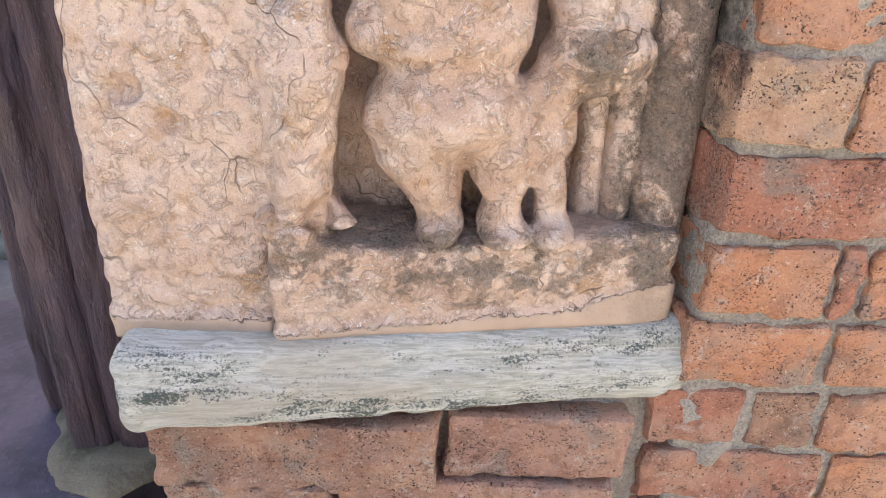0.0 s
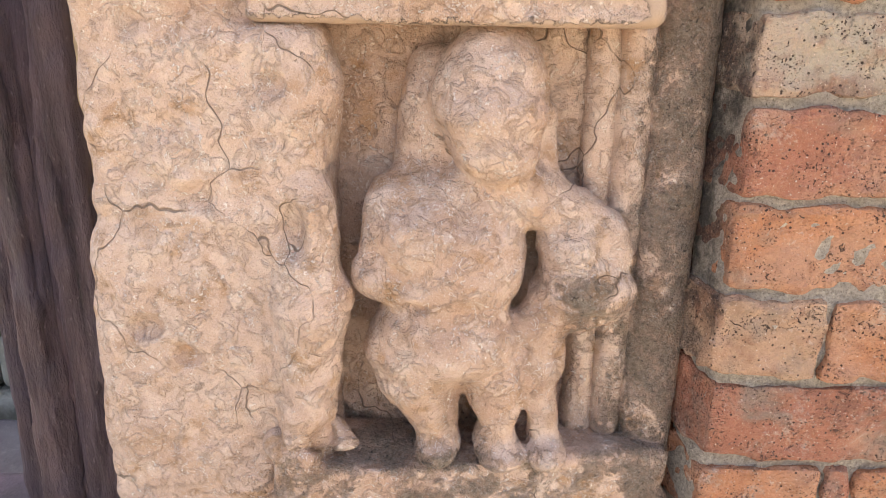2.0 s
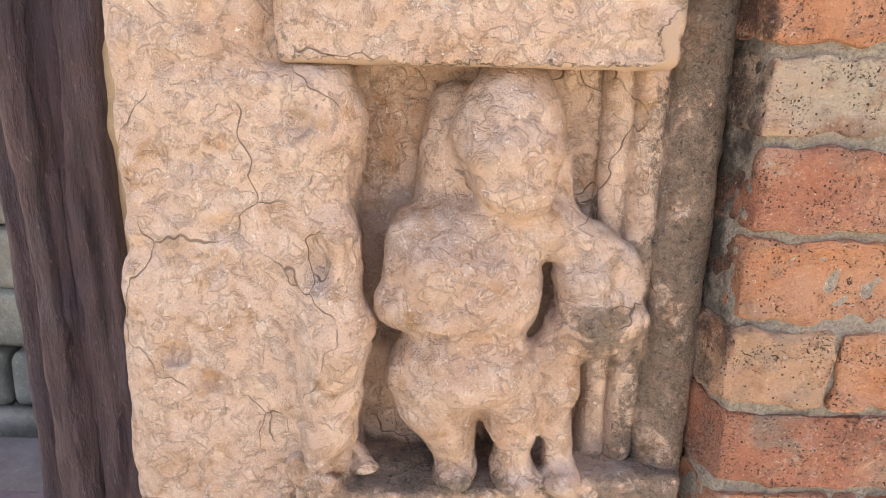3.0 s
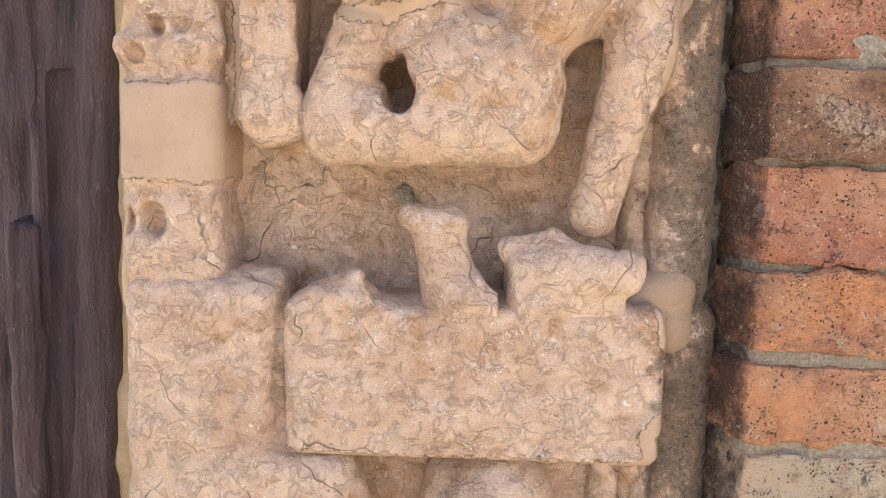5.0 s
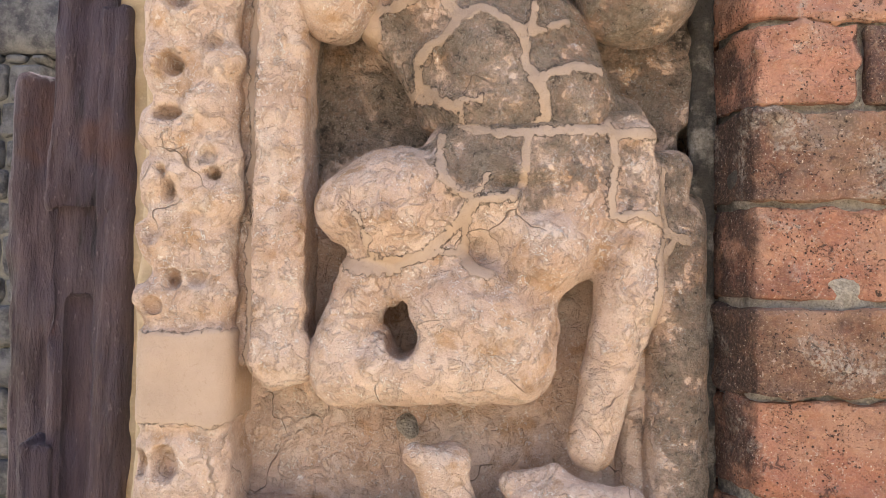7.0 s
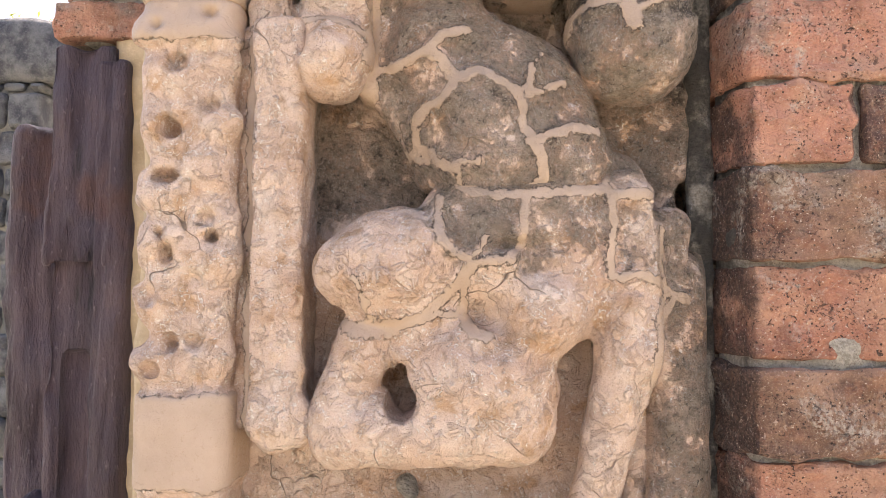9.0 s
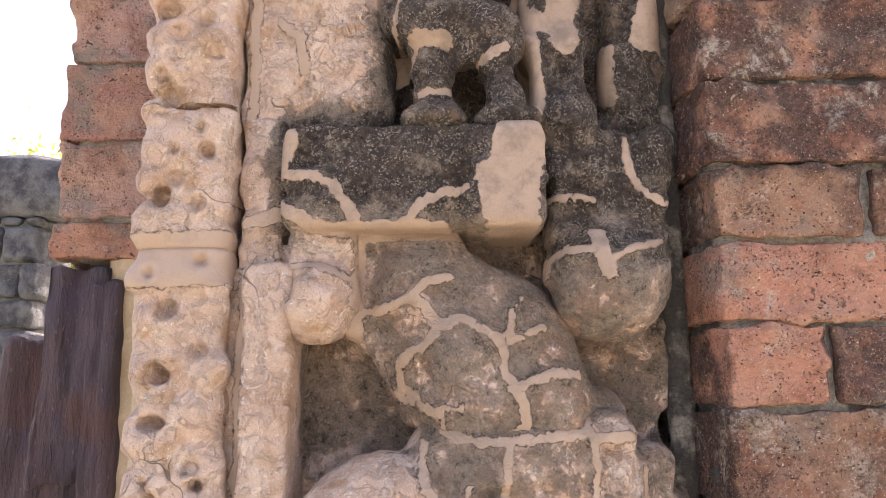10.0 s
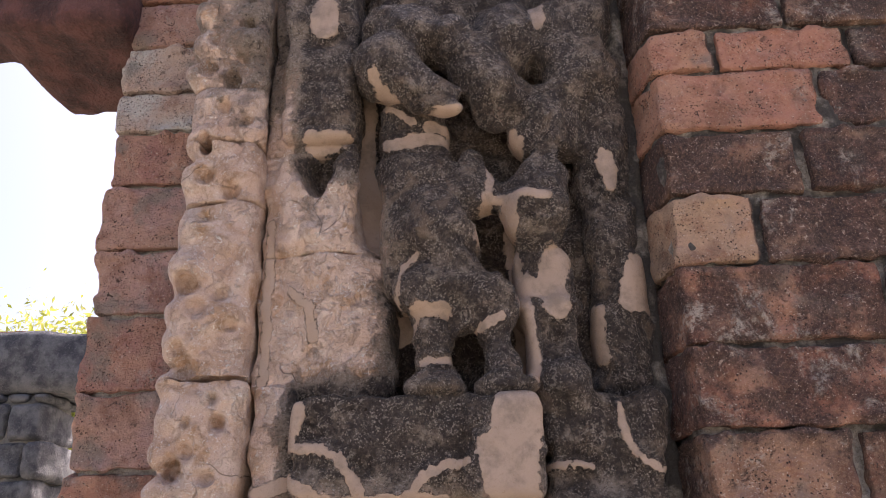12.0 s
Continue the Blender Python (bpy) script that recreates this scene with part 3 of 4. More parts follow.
c = Clay((-0.10, 0.44, 0.84), (0.26, 0.62, 1.34), R)
c.ball((0.064, 0.545, 1.238), (0.056, 0.052, 0.066))
c.ball((0.070, 0.522, 1.192), (0.040, 0.040, 0.034), 0.014)
c.ball((0.066, 0.51, 1.225), (0.045, 0.03, 0.025), 0.014)
c.limb((0.008, 0.575, 1.26), (-0.008, 0.57, 1.16), 0.024, 0.026)
c.ball((0.014, 0.575, 1.20), (0.034, 0.03, 0.075), 0.012)
c.limb((0.117, 0.56, 1.22), (0.118, 0.55, 1.16), 0.012)
c.limb((-0.022, 0.535, 1.132), (0.10, 0.545, 1.142), 0.032, 0.03, 0.02)
c.ball((0.028, 0.535, 1.075), (0.074, 0.056, 0.075), 0.02)
c.ball((-0.005, 0.505, 1.105), (0.034, 0.03, 0.03), 0.018)
c.limb((-0.032, 0.528, 1.125), (-0.042, 0.515, 1.072), 0.024, 0.022)
c.limb((-0.042, 0.512, 1.066), (0.0, 0.498, 1.056), 0.021, 0.018)
c.ball((-0.002, 0.487, 1.043), (0.012, 0.01, 0.008), 0.008, cut=True)
c.ball((0.022, 0.53, 0.995), (0.077, 0.058, 0.05), 0.018)
c.ball((-0.038, 0.53, 0.985), (0.018, 0.03, 0.018), 0.01)
c.limb((0.0, 0.53, 0.955), (0.022, 0.528, 0.885), 0.045, 0.02, 0.012)
c.limb((0.077, 0.528, 0.955), (0.08, 0.525, 0.885), 0.034, 0.023, 0.012)
c.limb((0.112, 0.535, 0.975), (0.132, 0.532, 0.885), 0.026, 0.017, 0.01)
c.ball((0.02, 0.515, 0.872), (0.024, 0.03, 0.016))
c.ball((0.085, 0.512, 0.870), (0.026, 0.03, 0.016))
c.ball((0.135, 0.52, 0.870), (0.022, 0.03, 0.016))
c.limb((0.112, 0.545, 1.142), (0.175, 0.548, 1.108), 0.028, 0.024)
c.ball((0.148, 0.55, 1.092), (0.034, 0.045, 0.03), 0.012)
c.limb((0.175, 0.548, 1.108), (0.19, 0.545, 1.085), 0.018, 0.02)
c.ball((0.158, 0.54, 1.050), (0.05, 0.044, 0.042), 0.012)
c.limb((0.115, 0.535, 1.01), (0.19, 0.54, 1.045), 0.024, 0.022, 0.012)
c.limb((0.125, 0.53, 1.02), (0.128, 0.535, 0.97), 0.022, 0.02, 0.01)
c.ball((0.110, 0.51, 1.070), (0.010, 0.055, 0.023), 0.005, cut=True)
c.ball((0.172, 0.50, 1.028), (0.016, 0.012, 0.008), 0.008, cut=True)
c.ball((0.052, 0.50, 0.90), (0.012, 0.06, 0.020), 0.006, cut=True)
c.ball((0.107, 0.505, 0.90), (0.009, 0.05, 0.018), 0.006, cut=True)
carve("relief_figure", c, "small eroded standing stone figure with a rounded club, cream sandstone", "statue", rough=0.0026, pits=0.002, pit_scale=30, seed=51)

# ---- second ledge ----
c = Clay((-0.18, 0.45, 1.28), (0.24, 0.62, 1.50), R)
c.block((-0.155, 0.496, 1.303), (0.208, 0.60, 1.455), 0.013)
c.ball((-0.105, 0.52, 1.458), (0.035, 0.03, 0.014))
c.limb((-0.10, 0.515, 1.46), (-0.086, 0.51, 1.478), 0.014, 0.007)
c.ball((-0.03, 0.50, 1.463), (0.03, 0.02, 0.014), 0.01, cut=True)
carve("carved_ledge_block", c, "smooth cream sandstone ledge block with rounded corners", "stone carving",
      # last line paints the warm bounce light under the ledge in mortar colour
      lines=[(0.003, 0.197, 1.455, 0.212, 1.41, 0.209, 1.36, 0.19, 1.335), (0.006, 0.214, 1.40, 0.208, 1.35, 0.195, 1.33, 0.20, 1.308, 0.17, 1.300), (0.008, -0.155, 1.298, 0.05, 1.298, 0.2, 1.299)],
      rough=0.0022, pits=0.002, seed=61)

c = Clay((-0.08, 0.44, 1.42), (0.05, 0.62, 1.58), R)
c.limb((0.008, 0.53, 1.45), (-0.008, 0.522, 1.51), 0.032, 0.024)
c.limb((-0.004, 0.522, 1.522), (-0.036, 0.512, 1.536), 0.019, 0.011)
c.ball((0.0, 0.52, 1.53), (0.020, 0.022, 0.014), 0.01)
c.limb((0.02, 0.51, 1.46), (0.045, 0.505, 1.452), 0.022, 0.014)
carve("broken_stump", c, "broken stump of a carved foot, cream sandstone", "stone carving", rough=0.0022, seed=66, group="broken stumps on the ledge")
c = Clay((0.02, 0.44, 1.42), (0.21, 0.62, 1.57), R)
c.block((0.058, 0.49, 1.44), (0.125, 0.58, 1.508), 0.02)
c.limb((0.09, 0.525, 1.508), (0.10, 0.52, 1.522), 0.014, 0.007)
c.limb((0.06, 0.525, 1.508), (0.10, 0.52, 1.508), 0.013, 0.012)
c.limb((0.11, 0.512, 1.488), (0.165, 0.50, 1.487), 0.030, 0.020)
c.ball((0.172, 0.505, 1.498), (0.014, 0.018, 0.010), 0.01)
c.limb((0.10, 0.51, 1.455), (0.158, 0.505, 1.455), 0.016, 0.012)
carve("broken_stump", c, "broken rounded stump of a carved foot, cream sandstone", "stone carving", rough=0.0022, seed=67, group="broken stumps on the ledge")
c = Clay((0.14, 0.46, 1.40), (0.27, 0.62, 1.52), R)
c.limb((0.18, 0.56, 1.455), (0.228, 0.552, 1.472), 0.022, 0.018)
c.limb((0.225, 0.56, 1.46), (0.228, 0.56, 1.425), 0.02, 0.022)
carve("mortar_repair", c, "smooth beige mortar repair beside the ledge block", "mortar", lines=[(0.2, 0.18, 1.45, 0.23, 1.45)], rough=0.002, seed=68)

# ---- right-hand colonnettes, one below and one above the second ledge ----
def colonnette(x, y, z0, z1, r, seed, label):
    col = Clay((x - r - 0.02, y - r - 0.02, z0 - 0.03), (x + r + 0.02, y + r + 0.02, z1 + 0.03), 0.004)
    col.limb((x, y, z0 + r), (x, y, z1 - r), r, r, 0.01)
    col.block((x - r, y, z0), (x + r, y + r, z1), 0.006)
    carve("colonnette", col, label, "stone moulding", rough=0.002, pits=0.0015, seed=seed, group="colonnettes beside the bricks")


colonnette(0.172, 0.578, 0.86, 1.31, 0.015, 71, "slim pinkish stone colonnette behind the small figure")
colonnette(0.203, 0.572, 0.86, 1.31, 0.017, 72, "slim grey-brown stone colonnette with mortar streaks")
colonnette(0.246, 0.575, 0.80, 1.46, 0.030, 73, "blackened stone colonnette against the brickwork")
colonnette(0.192, 0.585, 1.44, 1.70, 0.018, 74, "dark mossy stone colonnette behind the stem")
colonnette(0.232, 0.570, 1.44, 1.80, 0.032, 75, "grey lichened stone colonnette against the brickwork")

# ---- upper border and frame strip ----
c = Clay((-0.345, 0.45, 1.44), (-0.19, 0.62, 2.93), 0.0032)
c.block((-0.313, 0.503, 1.42), (-0.218, 0.60, 2.90), 0.02)
beads = random.Random(7)
z = 1.685
while z < 2.86:
    big = beads.uniform(0.017, 0.027)
    x = -0.293 + beads.uniform(-0.008, 0.016)
    c.ball((x, 0.515, z), (big * 1.15, 0.024, big), 0.012)
    c.ball((-0.240 + beads.uniform(-0.012, 0.008), 0.514, z + beads.uniform(0.0, 0.04)), (0.024, beads.uniform(0.010, 0.022), 0.022), 0.012)
    if beads.random() < 0.75:
        hole = beads.uniform(0.006, 0.013)
        c.ball((x + beads.uniform(-0.004, 0.014), 0.488, z + beads.uniform(-0.008, 0.008)), (hole, beads.uniform(0.014, 0.030), hole * 1.1), 0.006, cut=True)
    if beads.random() < 0.45:
        c.ball((-0.245 + beads.uniform(-0.01, 0.012), 0.492, z + 0.02), (0.010, 0.02, 0.009), 0.006, cut=True)
    if beads.random() < 0.5:
        c.ball((-0.312, 0.505, z + big + 0.006), (0.012, 0.03, 0.010), 0.008, cut=True)
    z += beads.uniform(0.038, 0.066)
c.ball((-0.281, 0.497, 1.524), (0.014, 0.03, 0.018), 0.006, cut=True)
c.ball((-0.305, 0.505, 1.522), (0.007, 0.02, 0.016), 0.005, cut=True)
c.ball((-0.231, 0.497, 1.497), (0.012, 0.012, 0.012), 0.006, cut=True)
for x, z, rx, rz in ((-0.279, 1.913, 0.011, 0.010), (-0.281, 1.792, 0.010, 0.012), (-0.236, 1.806, 0.010, 0.009), (-0.276, 1.704, 0.008, 0.010), (-0.283, 1.868, 0.016, 0.008), (-0.289, 2.100, 0.013, 0.017), (-0.287, 2.213, 0.017, 0.015), (-0.293, 2.315, 0.016, 0.015),
                     (-0.250, 2.435, 0.014, 0.014), (-0.243, 2.150, 0.012, 0.013), (-0.288, 2.50, 0.010, 0.014), (-0.262, 2.598, 0.014, 0.016), (-0.247, 2.685, 0.014, 0.015)):
    c.ball((x, 0.490, z), (rx, 0.034, rz), 0.005, cut=True)
for (xa, za), (xb, zb) in (((-0.335, 2.186), (-0.244, 2.198)), ((-0.244, 2.198), (-0.226, 2.214)), ((-0.226, 2.214), (-0.20, 2.198)), ((-0.226, 2.214), (-0.246, 2.255)),
                           ((-0.244, 2.198), (-0.232, 2.157)), ((-0.232, 2.157), (-0.230, 2.112)), ((-0.226, 2.27), (-0.20, 2.285)), ((-0.246, 2.30), (-0.225, 2.33))):
    c.limb((xa, 0.494, za), (xb, 0.496, zb), 0.0055, 0.0045, 0.004, cut=True)


def stones(clay, joints, name, label, slope=0.0, **kw):
    """One carved strip out of several stones, split at the given heights."""
    thing = tagged(new(name), label, "stone carving")
    whole = clay.f.copy()
    x = (clay.lo[0] + clay.h * np.arange(clay.n[0]))[:, None, None]
    z = (clay.lo[2] + clay.h * np.arange(clay.n[2]))[None, None, :]
    for lo, hi in zip(joints[:-1], joints[1:]):
        lift = slope * math.sin(hi * 40) * (x + 0.26)
        clay.f = np.maximum(whole, np.maximum(lo + slope * math.sin(lo * 40) * (x + 0.26) + 0.0012 - z, z - hi - lift + 0.0012)).astype(np.float32)
        carve("border_stone", clay, "", "", **kw).parent = thing


stones(c, (1.40, 2.045, 2.20, 2.42, 2.505, 2.585, 2.92), "carved_border",
       "tall cream sandstone border of worn beads and deep drilled holes", 0.12,
       lines=[(0.045, -0.36, 1.608, -0.15, 1.608), (0.03, -0.36, 2.03, -0.15, 2.035)], rough=0.003, pits=0.0035, pit_scale=21, seed=81)

c = Clay((-0.225, 0.45, 1.58), (-0.12, 0.62, 2.10), R)
c.block((-0.198, 0.504, 1.616), (-0.148, 0.60, 2.03), 0.008)
c.block((-0.196, 0.508, 1.60), (-0.135, 0.60, 1.64), 0.012, 0.016, turn=20)
c.block((-0.224, 0.530, 1.62), (-0.19, 0.60, 2.03), 0.006)
carve("frame_strip", c, "plain upright sandstone strip with a hairline groove beside it", "stone moulding",
      lines=[(0.005, -0.204, 1.60, -0.204, 2.02)], rough=0.0034, pits=0.0025, pit_scale=34, seed=86)

# ---- middle figure ----
SEAMS_BODY = [
    (0.0051, 0.005, 1.857, 0.03, 1.851, 0.066, 1.848, 0.097, 1.85, 0.119, 1.854, 0.153, 1.854, 0.16, 1.849, 0.191, 1.853),
    (0.0041, -0.015, 1.844, -0.017, 1.827, -0.011, 1.806, 0.003, 1.792, 0.016, 1.786), (0.0027, 0.016, 1.786, 0.024, 1.793, 0.03, 1.807),
    (0.0041, 0.016, 1.782, 0.053, 1.785, 0.065, 1.8, 0.067, 1.832, 0.07, 1.846),
    (0.0055, 0.016, 1.779, -0.003, 1.757, -0.03, 1.733, -0.051, 1.725, -0.101, 1.722), (0.0022, -0.092, 1.769, -0.082, 1.748, -0.078, 1.728),
    (0.0028, -0.022, 1.733, 0.008, 1.732), (0.0044, 0.012, 1.779, 0.011, 1.757, 0.009, 1.732, 0.018, 1.717, 0.034, 1.712),
    (0.004, 0.153, 1.852, 0.157, 1.822, 0.152, 1.789, 0.153, 1.772), (0.0041, 0.153, 1.772, 0.176, 1.772, 0.204, 1.766, 0.222, 1.752, 0.242, 1.747),
    (0.0039, 0.21, 1.819, 0.202, 1.789, 0.208, 1.765, 0.213, 1.757, 0.198, 1.728), (0.0036, 0.16, 1.897, 0.149, 1.86),
    (0.0051, 0.218, 1.746, 0.2, 1.717, 0.196, 1.673), (0.0067, 0.196, 1.673, 0.205, 1.616), (0.0066, -0.058, 1.72, -0.09, 1.718),
]
c = Clay((-0.17, 0.43, 1.49), (0.27, 0.62, 1.90), R)
c.limb((-0.105, 0.525, 1.617), (0.060, 0.525, 1.628), 0.037, 0.042, 0.012)
c.limb((-0.118, 0.522, 1.635), (-0.085, 0.525, 1.705), 0.027, 0.03, 0.012)
c.ball((0.028, 0.53, 1.668), (0.078, 0.056, 0.062), 0.014)
c.limb((-0.035, 0.527, 1.70), (-0.022, 0.52, 1.65), 0.028, 0.026, 0.012)
c.ball((-0.070, 0.520, 1.775), (0.058, 0.050, 0.054), 0.01)
c.ball((-0.045, 0.525, 1.79), (0.06, 0.05, 0.048), 0.02)
c.ball((-0.108, 0.512, 1.777), (0.028, 0.03, 0.024), 0.02)
c.ball((-0.067, 0.462, 1.768), (0.010, 0.004, 0.010), 0.006)
c.ball((-0.03, 0.54, 1.735), (0.05, 0.04, 0.05), 0.014)
c.ball((0.052, 0.535, 1.795), (0.088, 0.056, 0.062), 0.014)
c.ball((0.088, 0.525, 1.735), (0.046, 0.052, 0.046), 0.02)
c.ball((0.092, 0.487, 1.778), (0.026, 0.012, 0.010), 0.014, cut=True)
c.ball((0.09, 0.487, 1.80), (0.05, 0.012, 0.008), 0.012, cut=True)
c.ball((0.075, 0.54, 1.84), (0.092, 0.05, 0.05), 0.02)
c.ball((0.128, 0.54, 1.79), (0.036, 0.046, 0.08), 0.02)
c.ball((0.005, 0.545, 1.835), (0.04, 0.04, 0.035), 0.016)
c.limb((0.172, 0.535, 1.85), (0.175, 0.53, 1.70), 0.030, 0.032, 0.012)
c.limb((0.175, 0.53, 1.70), (0.14, 0.54, 1.540), 0.030, 0.022, 0.012)
c.block((0.17, 0.535, 1.66), (0.244, 0.60, 1.842), 0.02, 0.014)
c.ball((-0.049, 0.52, 1.650), (0.016, 0.07, 0.020), 0.006, cut=True)
c.ball((-0.049, 0.52, 1.668), (0.008, 0.07, 0.018), 0.006, cut=True)
carve("relief_figure", c, "eroded headless-looking seated stone figure, cracks filled with beige mortar", "statue",
      lines=SEAMS_BODY, rough=0.0024, pits=0.0018, pit_scale=30, seed=91)

SEAMS_DOME = [
    (0.010, -0.086, 2.08, -0.085, 2.0, -0.088, 1.95), (0.009, -0.09, 2.062, 0.02, 2.060),
    (0.0052, -0.081, 1.985, -0.089, 1.956, -0.079, 1.925, -0.054, 1.9, -0.027, 1.887),
    (0.0051, -0.08, 1.978, -0.055, 1.98, -0.026, 1.992, -0.009, 2.005, 0.012, 2.01), (0.0057, -0.02, 1.99, 0.002, 1.961),
    (0.0051, 0.002, 1.958, -0.009, 1.945, -0.026, 1.939, -0.038, 1.923, -0.035, 1.904, -0.015, 1.884, -0.001, 1.875),
    (0.0047, 0.005, 1.961, 0.024, 1.969, 0.046, 1.957, 0.06, 1.946, 0.065, 1.936, 0.067, 1.914, 0.074, 1.898, 0.084, 1.887),
    (0.0039, 0.075, 1.973, 0.071, 1.945), (0.0037, 0.071, 1.945, 0.092, 1.952, 0.108, 1.958), (0.0026, 0.075, 1.973, 0.086, 1.989),
    (0.0047, 0.074, 1.897, 0.09, 1.906, 0.113, 1.912, 0.138, 1.911), (0.0061, 0.082, 1.891, 0.086, 1.866, 0.07, 1.85),
    (0.0023, 0.002, 1.88, 0.025, 1.88), (0.0028, 0.002, 1.88, 0.008, 1.86),
    (0.0056, 0.005, 1.857, 0.03, 1.851, 0.066, 1.848, 0.097, 1.85, 0.119, 1.854, 0.15, 1.854),
]
c = Clay((-0.11, 0.43, 1.83), (0.21, 0.62, 2.09), R)
c.ball((0.045, 0.55, 1.945), (0.107, 0.062, 0.085), 0.012, turn=-28)
c.ball((-0.012, 0.55, 2.005), (0.070, 0.056, 0.060), 0.016)
c.block((-0.098, 0.532, 1.955), (-0.055, 0.60, 2.075), 0.008, 0.012)
c.block((-0.09, 0.528, 2.045), (0.02, 0.60, 2.075), 0.008, 0.012)
c.ball((0.09, 0.545, 1.905), (0.056, 0.05, 0.05), 0.016)
c.ball((0.028, 0.515, 1.935), (0.040, 0.038, 0.044), 0.012)
c.limb((-0.07, 0.55, 1.97), (-0.025, 0.555, 1.89), 0.022, 0.014)
c.ball((-0.02, 0.565, 1.88), (0.022, 0.03, 0.02), 0.012)
c.ball((0.105, 0.54, 1.885), (0.056, 0.048, 0.05), 0.02)
c.ball((0.05, 0.535, 1.885), (0.07, 0.05, 0.045), 0.02)
c.ball((0.168, 0.562, 1.872), (0.03, 0.03, 0.03), 0.01)
carve("carved_crest", c, "domed carved stone crest of mossy stones set in beige mortar", "stone carving",
      lines=SEAMS_DOME, rough=0.0026, pits=0.0018, pit_scale=30, seed=101)

# ---- third ledge ----
SEAMS_LEDGE = [
    (0.0059, -0.162, 2.12, -0.128, 2.119, -0.106, 2.109, -0.089, 2.086, -0.082, 2.068),
    (0.007, -0.204, 2.076, -0.171, 2.087, -0.128, 2.068, -0.083, 2.063, -0.026, 2.064, 0.008, 2.061),
    (0.0052, -0.025, 2.073, -0.015, 2.087, 0.008, 2.098, 0.03, 2.099), (0.0038, -0.164, 2.025, -0.122, 2.026, -0.104, 2.016, -0.085, 2.009),
    (0.0025, -0.172, 2.044, -0.165, 2.001), (0.0059, -0.083, 2.063, -0.081, 2.011, -0.084, 1.986), (0.0262, 0.085, 2.151, 0.079, 2.069),
    (0.0135, 0.054, 2.116, 0.062, 2.07), (0.0091, 0.07, 2.19, 0.095, 2.151), (0.0082, -0.152, 2.161, -0.162, 2.129),
]
c = Clay((-0.215, 0.43, 1.93), (0.14, 0.62, 2.21), R)
c.block((-0.161, 0.492, 2.064), (0.045, 0.60, 2.178), 0.012)
c.block((0.03, 0.478, 2.062), (0.113, 0.60, 2.172), 0.010)
c.ball((-0.121, 0.53, 1.99), (0.038, 0.05, 0.042), 0.01)
c.block((-0.161, 0.51, 1.985), (-0.085, 0.60, 2.07), 0.016)
c.block((-0.215, 0.53, 1.99), (-0.165, 0.60, 2.20), 0.012)
c.ball((-0.05, 0.51, 2.182), (0.05, 0.03, 0.008), 0.008, cut=True)
carve("carved_ledge_block", c, "black lichened sandstone ledge block with a plain beige mortar corner", "stone carving",
      lines=SEAMS_LEDGE, rough=0.0026, pits=0.003, pit_scale=34, seed=111)

c = Clay((0.09, 0.44, 1.92), (0.28, 0.62, 2.22), R)
c.ball((0.181, 0.54, 2.015), (0.066, 0.062, 0.066), 0.012)
c.block((0.118, 0.515, 2.04), (0.252, 0.60, 2.18), 0.02, 0.014)
c.ball((0.145, 0.53, 2.185), (0.03, 0.035, 0.03))
carve("carved_boss", c, "dark rounded stone boss with beige mortar joints under a block", "stone carving",
      lines=[(0.0038, 0.113, 2.094, 0.141, 2.099, 0.165, 2.094), (0.0047, 0.202, 2.16, 0.207, 2.124, 0.223, 2.098, 0.237, 2.089),
             (0.0042, 0.112, 2.012, 0.117, 2.028, 0.137, 2.036, 0.158, 2.036), (0.0036, 0.176, 2.025, 0.195, 2.036, 0.231, 2.046), (0.008, 0.164, 2.051, 0.167, 2.03, 0.171, 2.012)],
      rough=0.003, pits=0.003, pit_scale=34, seed=121)

# ---- upper register ----
c = Clay((-0.22, 0.44, 2.17), (-0.03, 0.62, 2.92), 0.0032)
c.block((-0.194, 0.535, 2.18), (-0.055, 0.60, 2.36), 0.02)
c.block((-0.218, 0.535, 2.18), (-0.18, 0.60, 2.91), 0.008)
c.limb((-0.15, 0.555, 2.44), (-0.10, 0.575, 2.22), 0.045, 0.05, 0.03)
c.block((-0.192, 0.512, 2.36), (-0.102, 0.60, 2.455), 0.016, 0.014)
c.limb((-0.178, 0.53, 2.45), (-0.178, 0.53, 2.48), 0.018, 0.015)
c.limb((-0.113, 0.525, 2.45), (-0.110, 0.525, 2.49), 0.02, 0.012)
c.block((-0.195, 0.508, 2.51), (-0.100, 0.60, 2.92), 0.014)
c.block((-0.186, 0.53, 2.46), (-0.106, 0.60, 2.53), 0.012)
c.ball((-0.146, 0.51, 2.465), (0.019, 0.055, 0.036), 0.008, cut=True)
c.ball((-0.135, 0.505, 2.41), (0.028, 0.012, 0.024), 0.01, cut=True)
stones(c, (2.16, 2.355, 2.50, 2.93), "carved_border", "tall inner sandstone border, pale below and black with growth above", 0.1,
       lines=[(0.006, -0.204, 2.19, -0.204, 2.40), (0.012, -0.155, 2.508, -0.115, 2.508), (0.018, -0.143, 2.71, -0.143, 2.68), (0.006, -0.175, 2.31, -0.15, 2.29, -0.145, 2.25)],
       rough=0.0032, pits=0.004, pit_scale=28, seed=131)

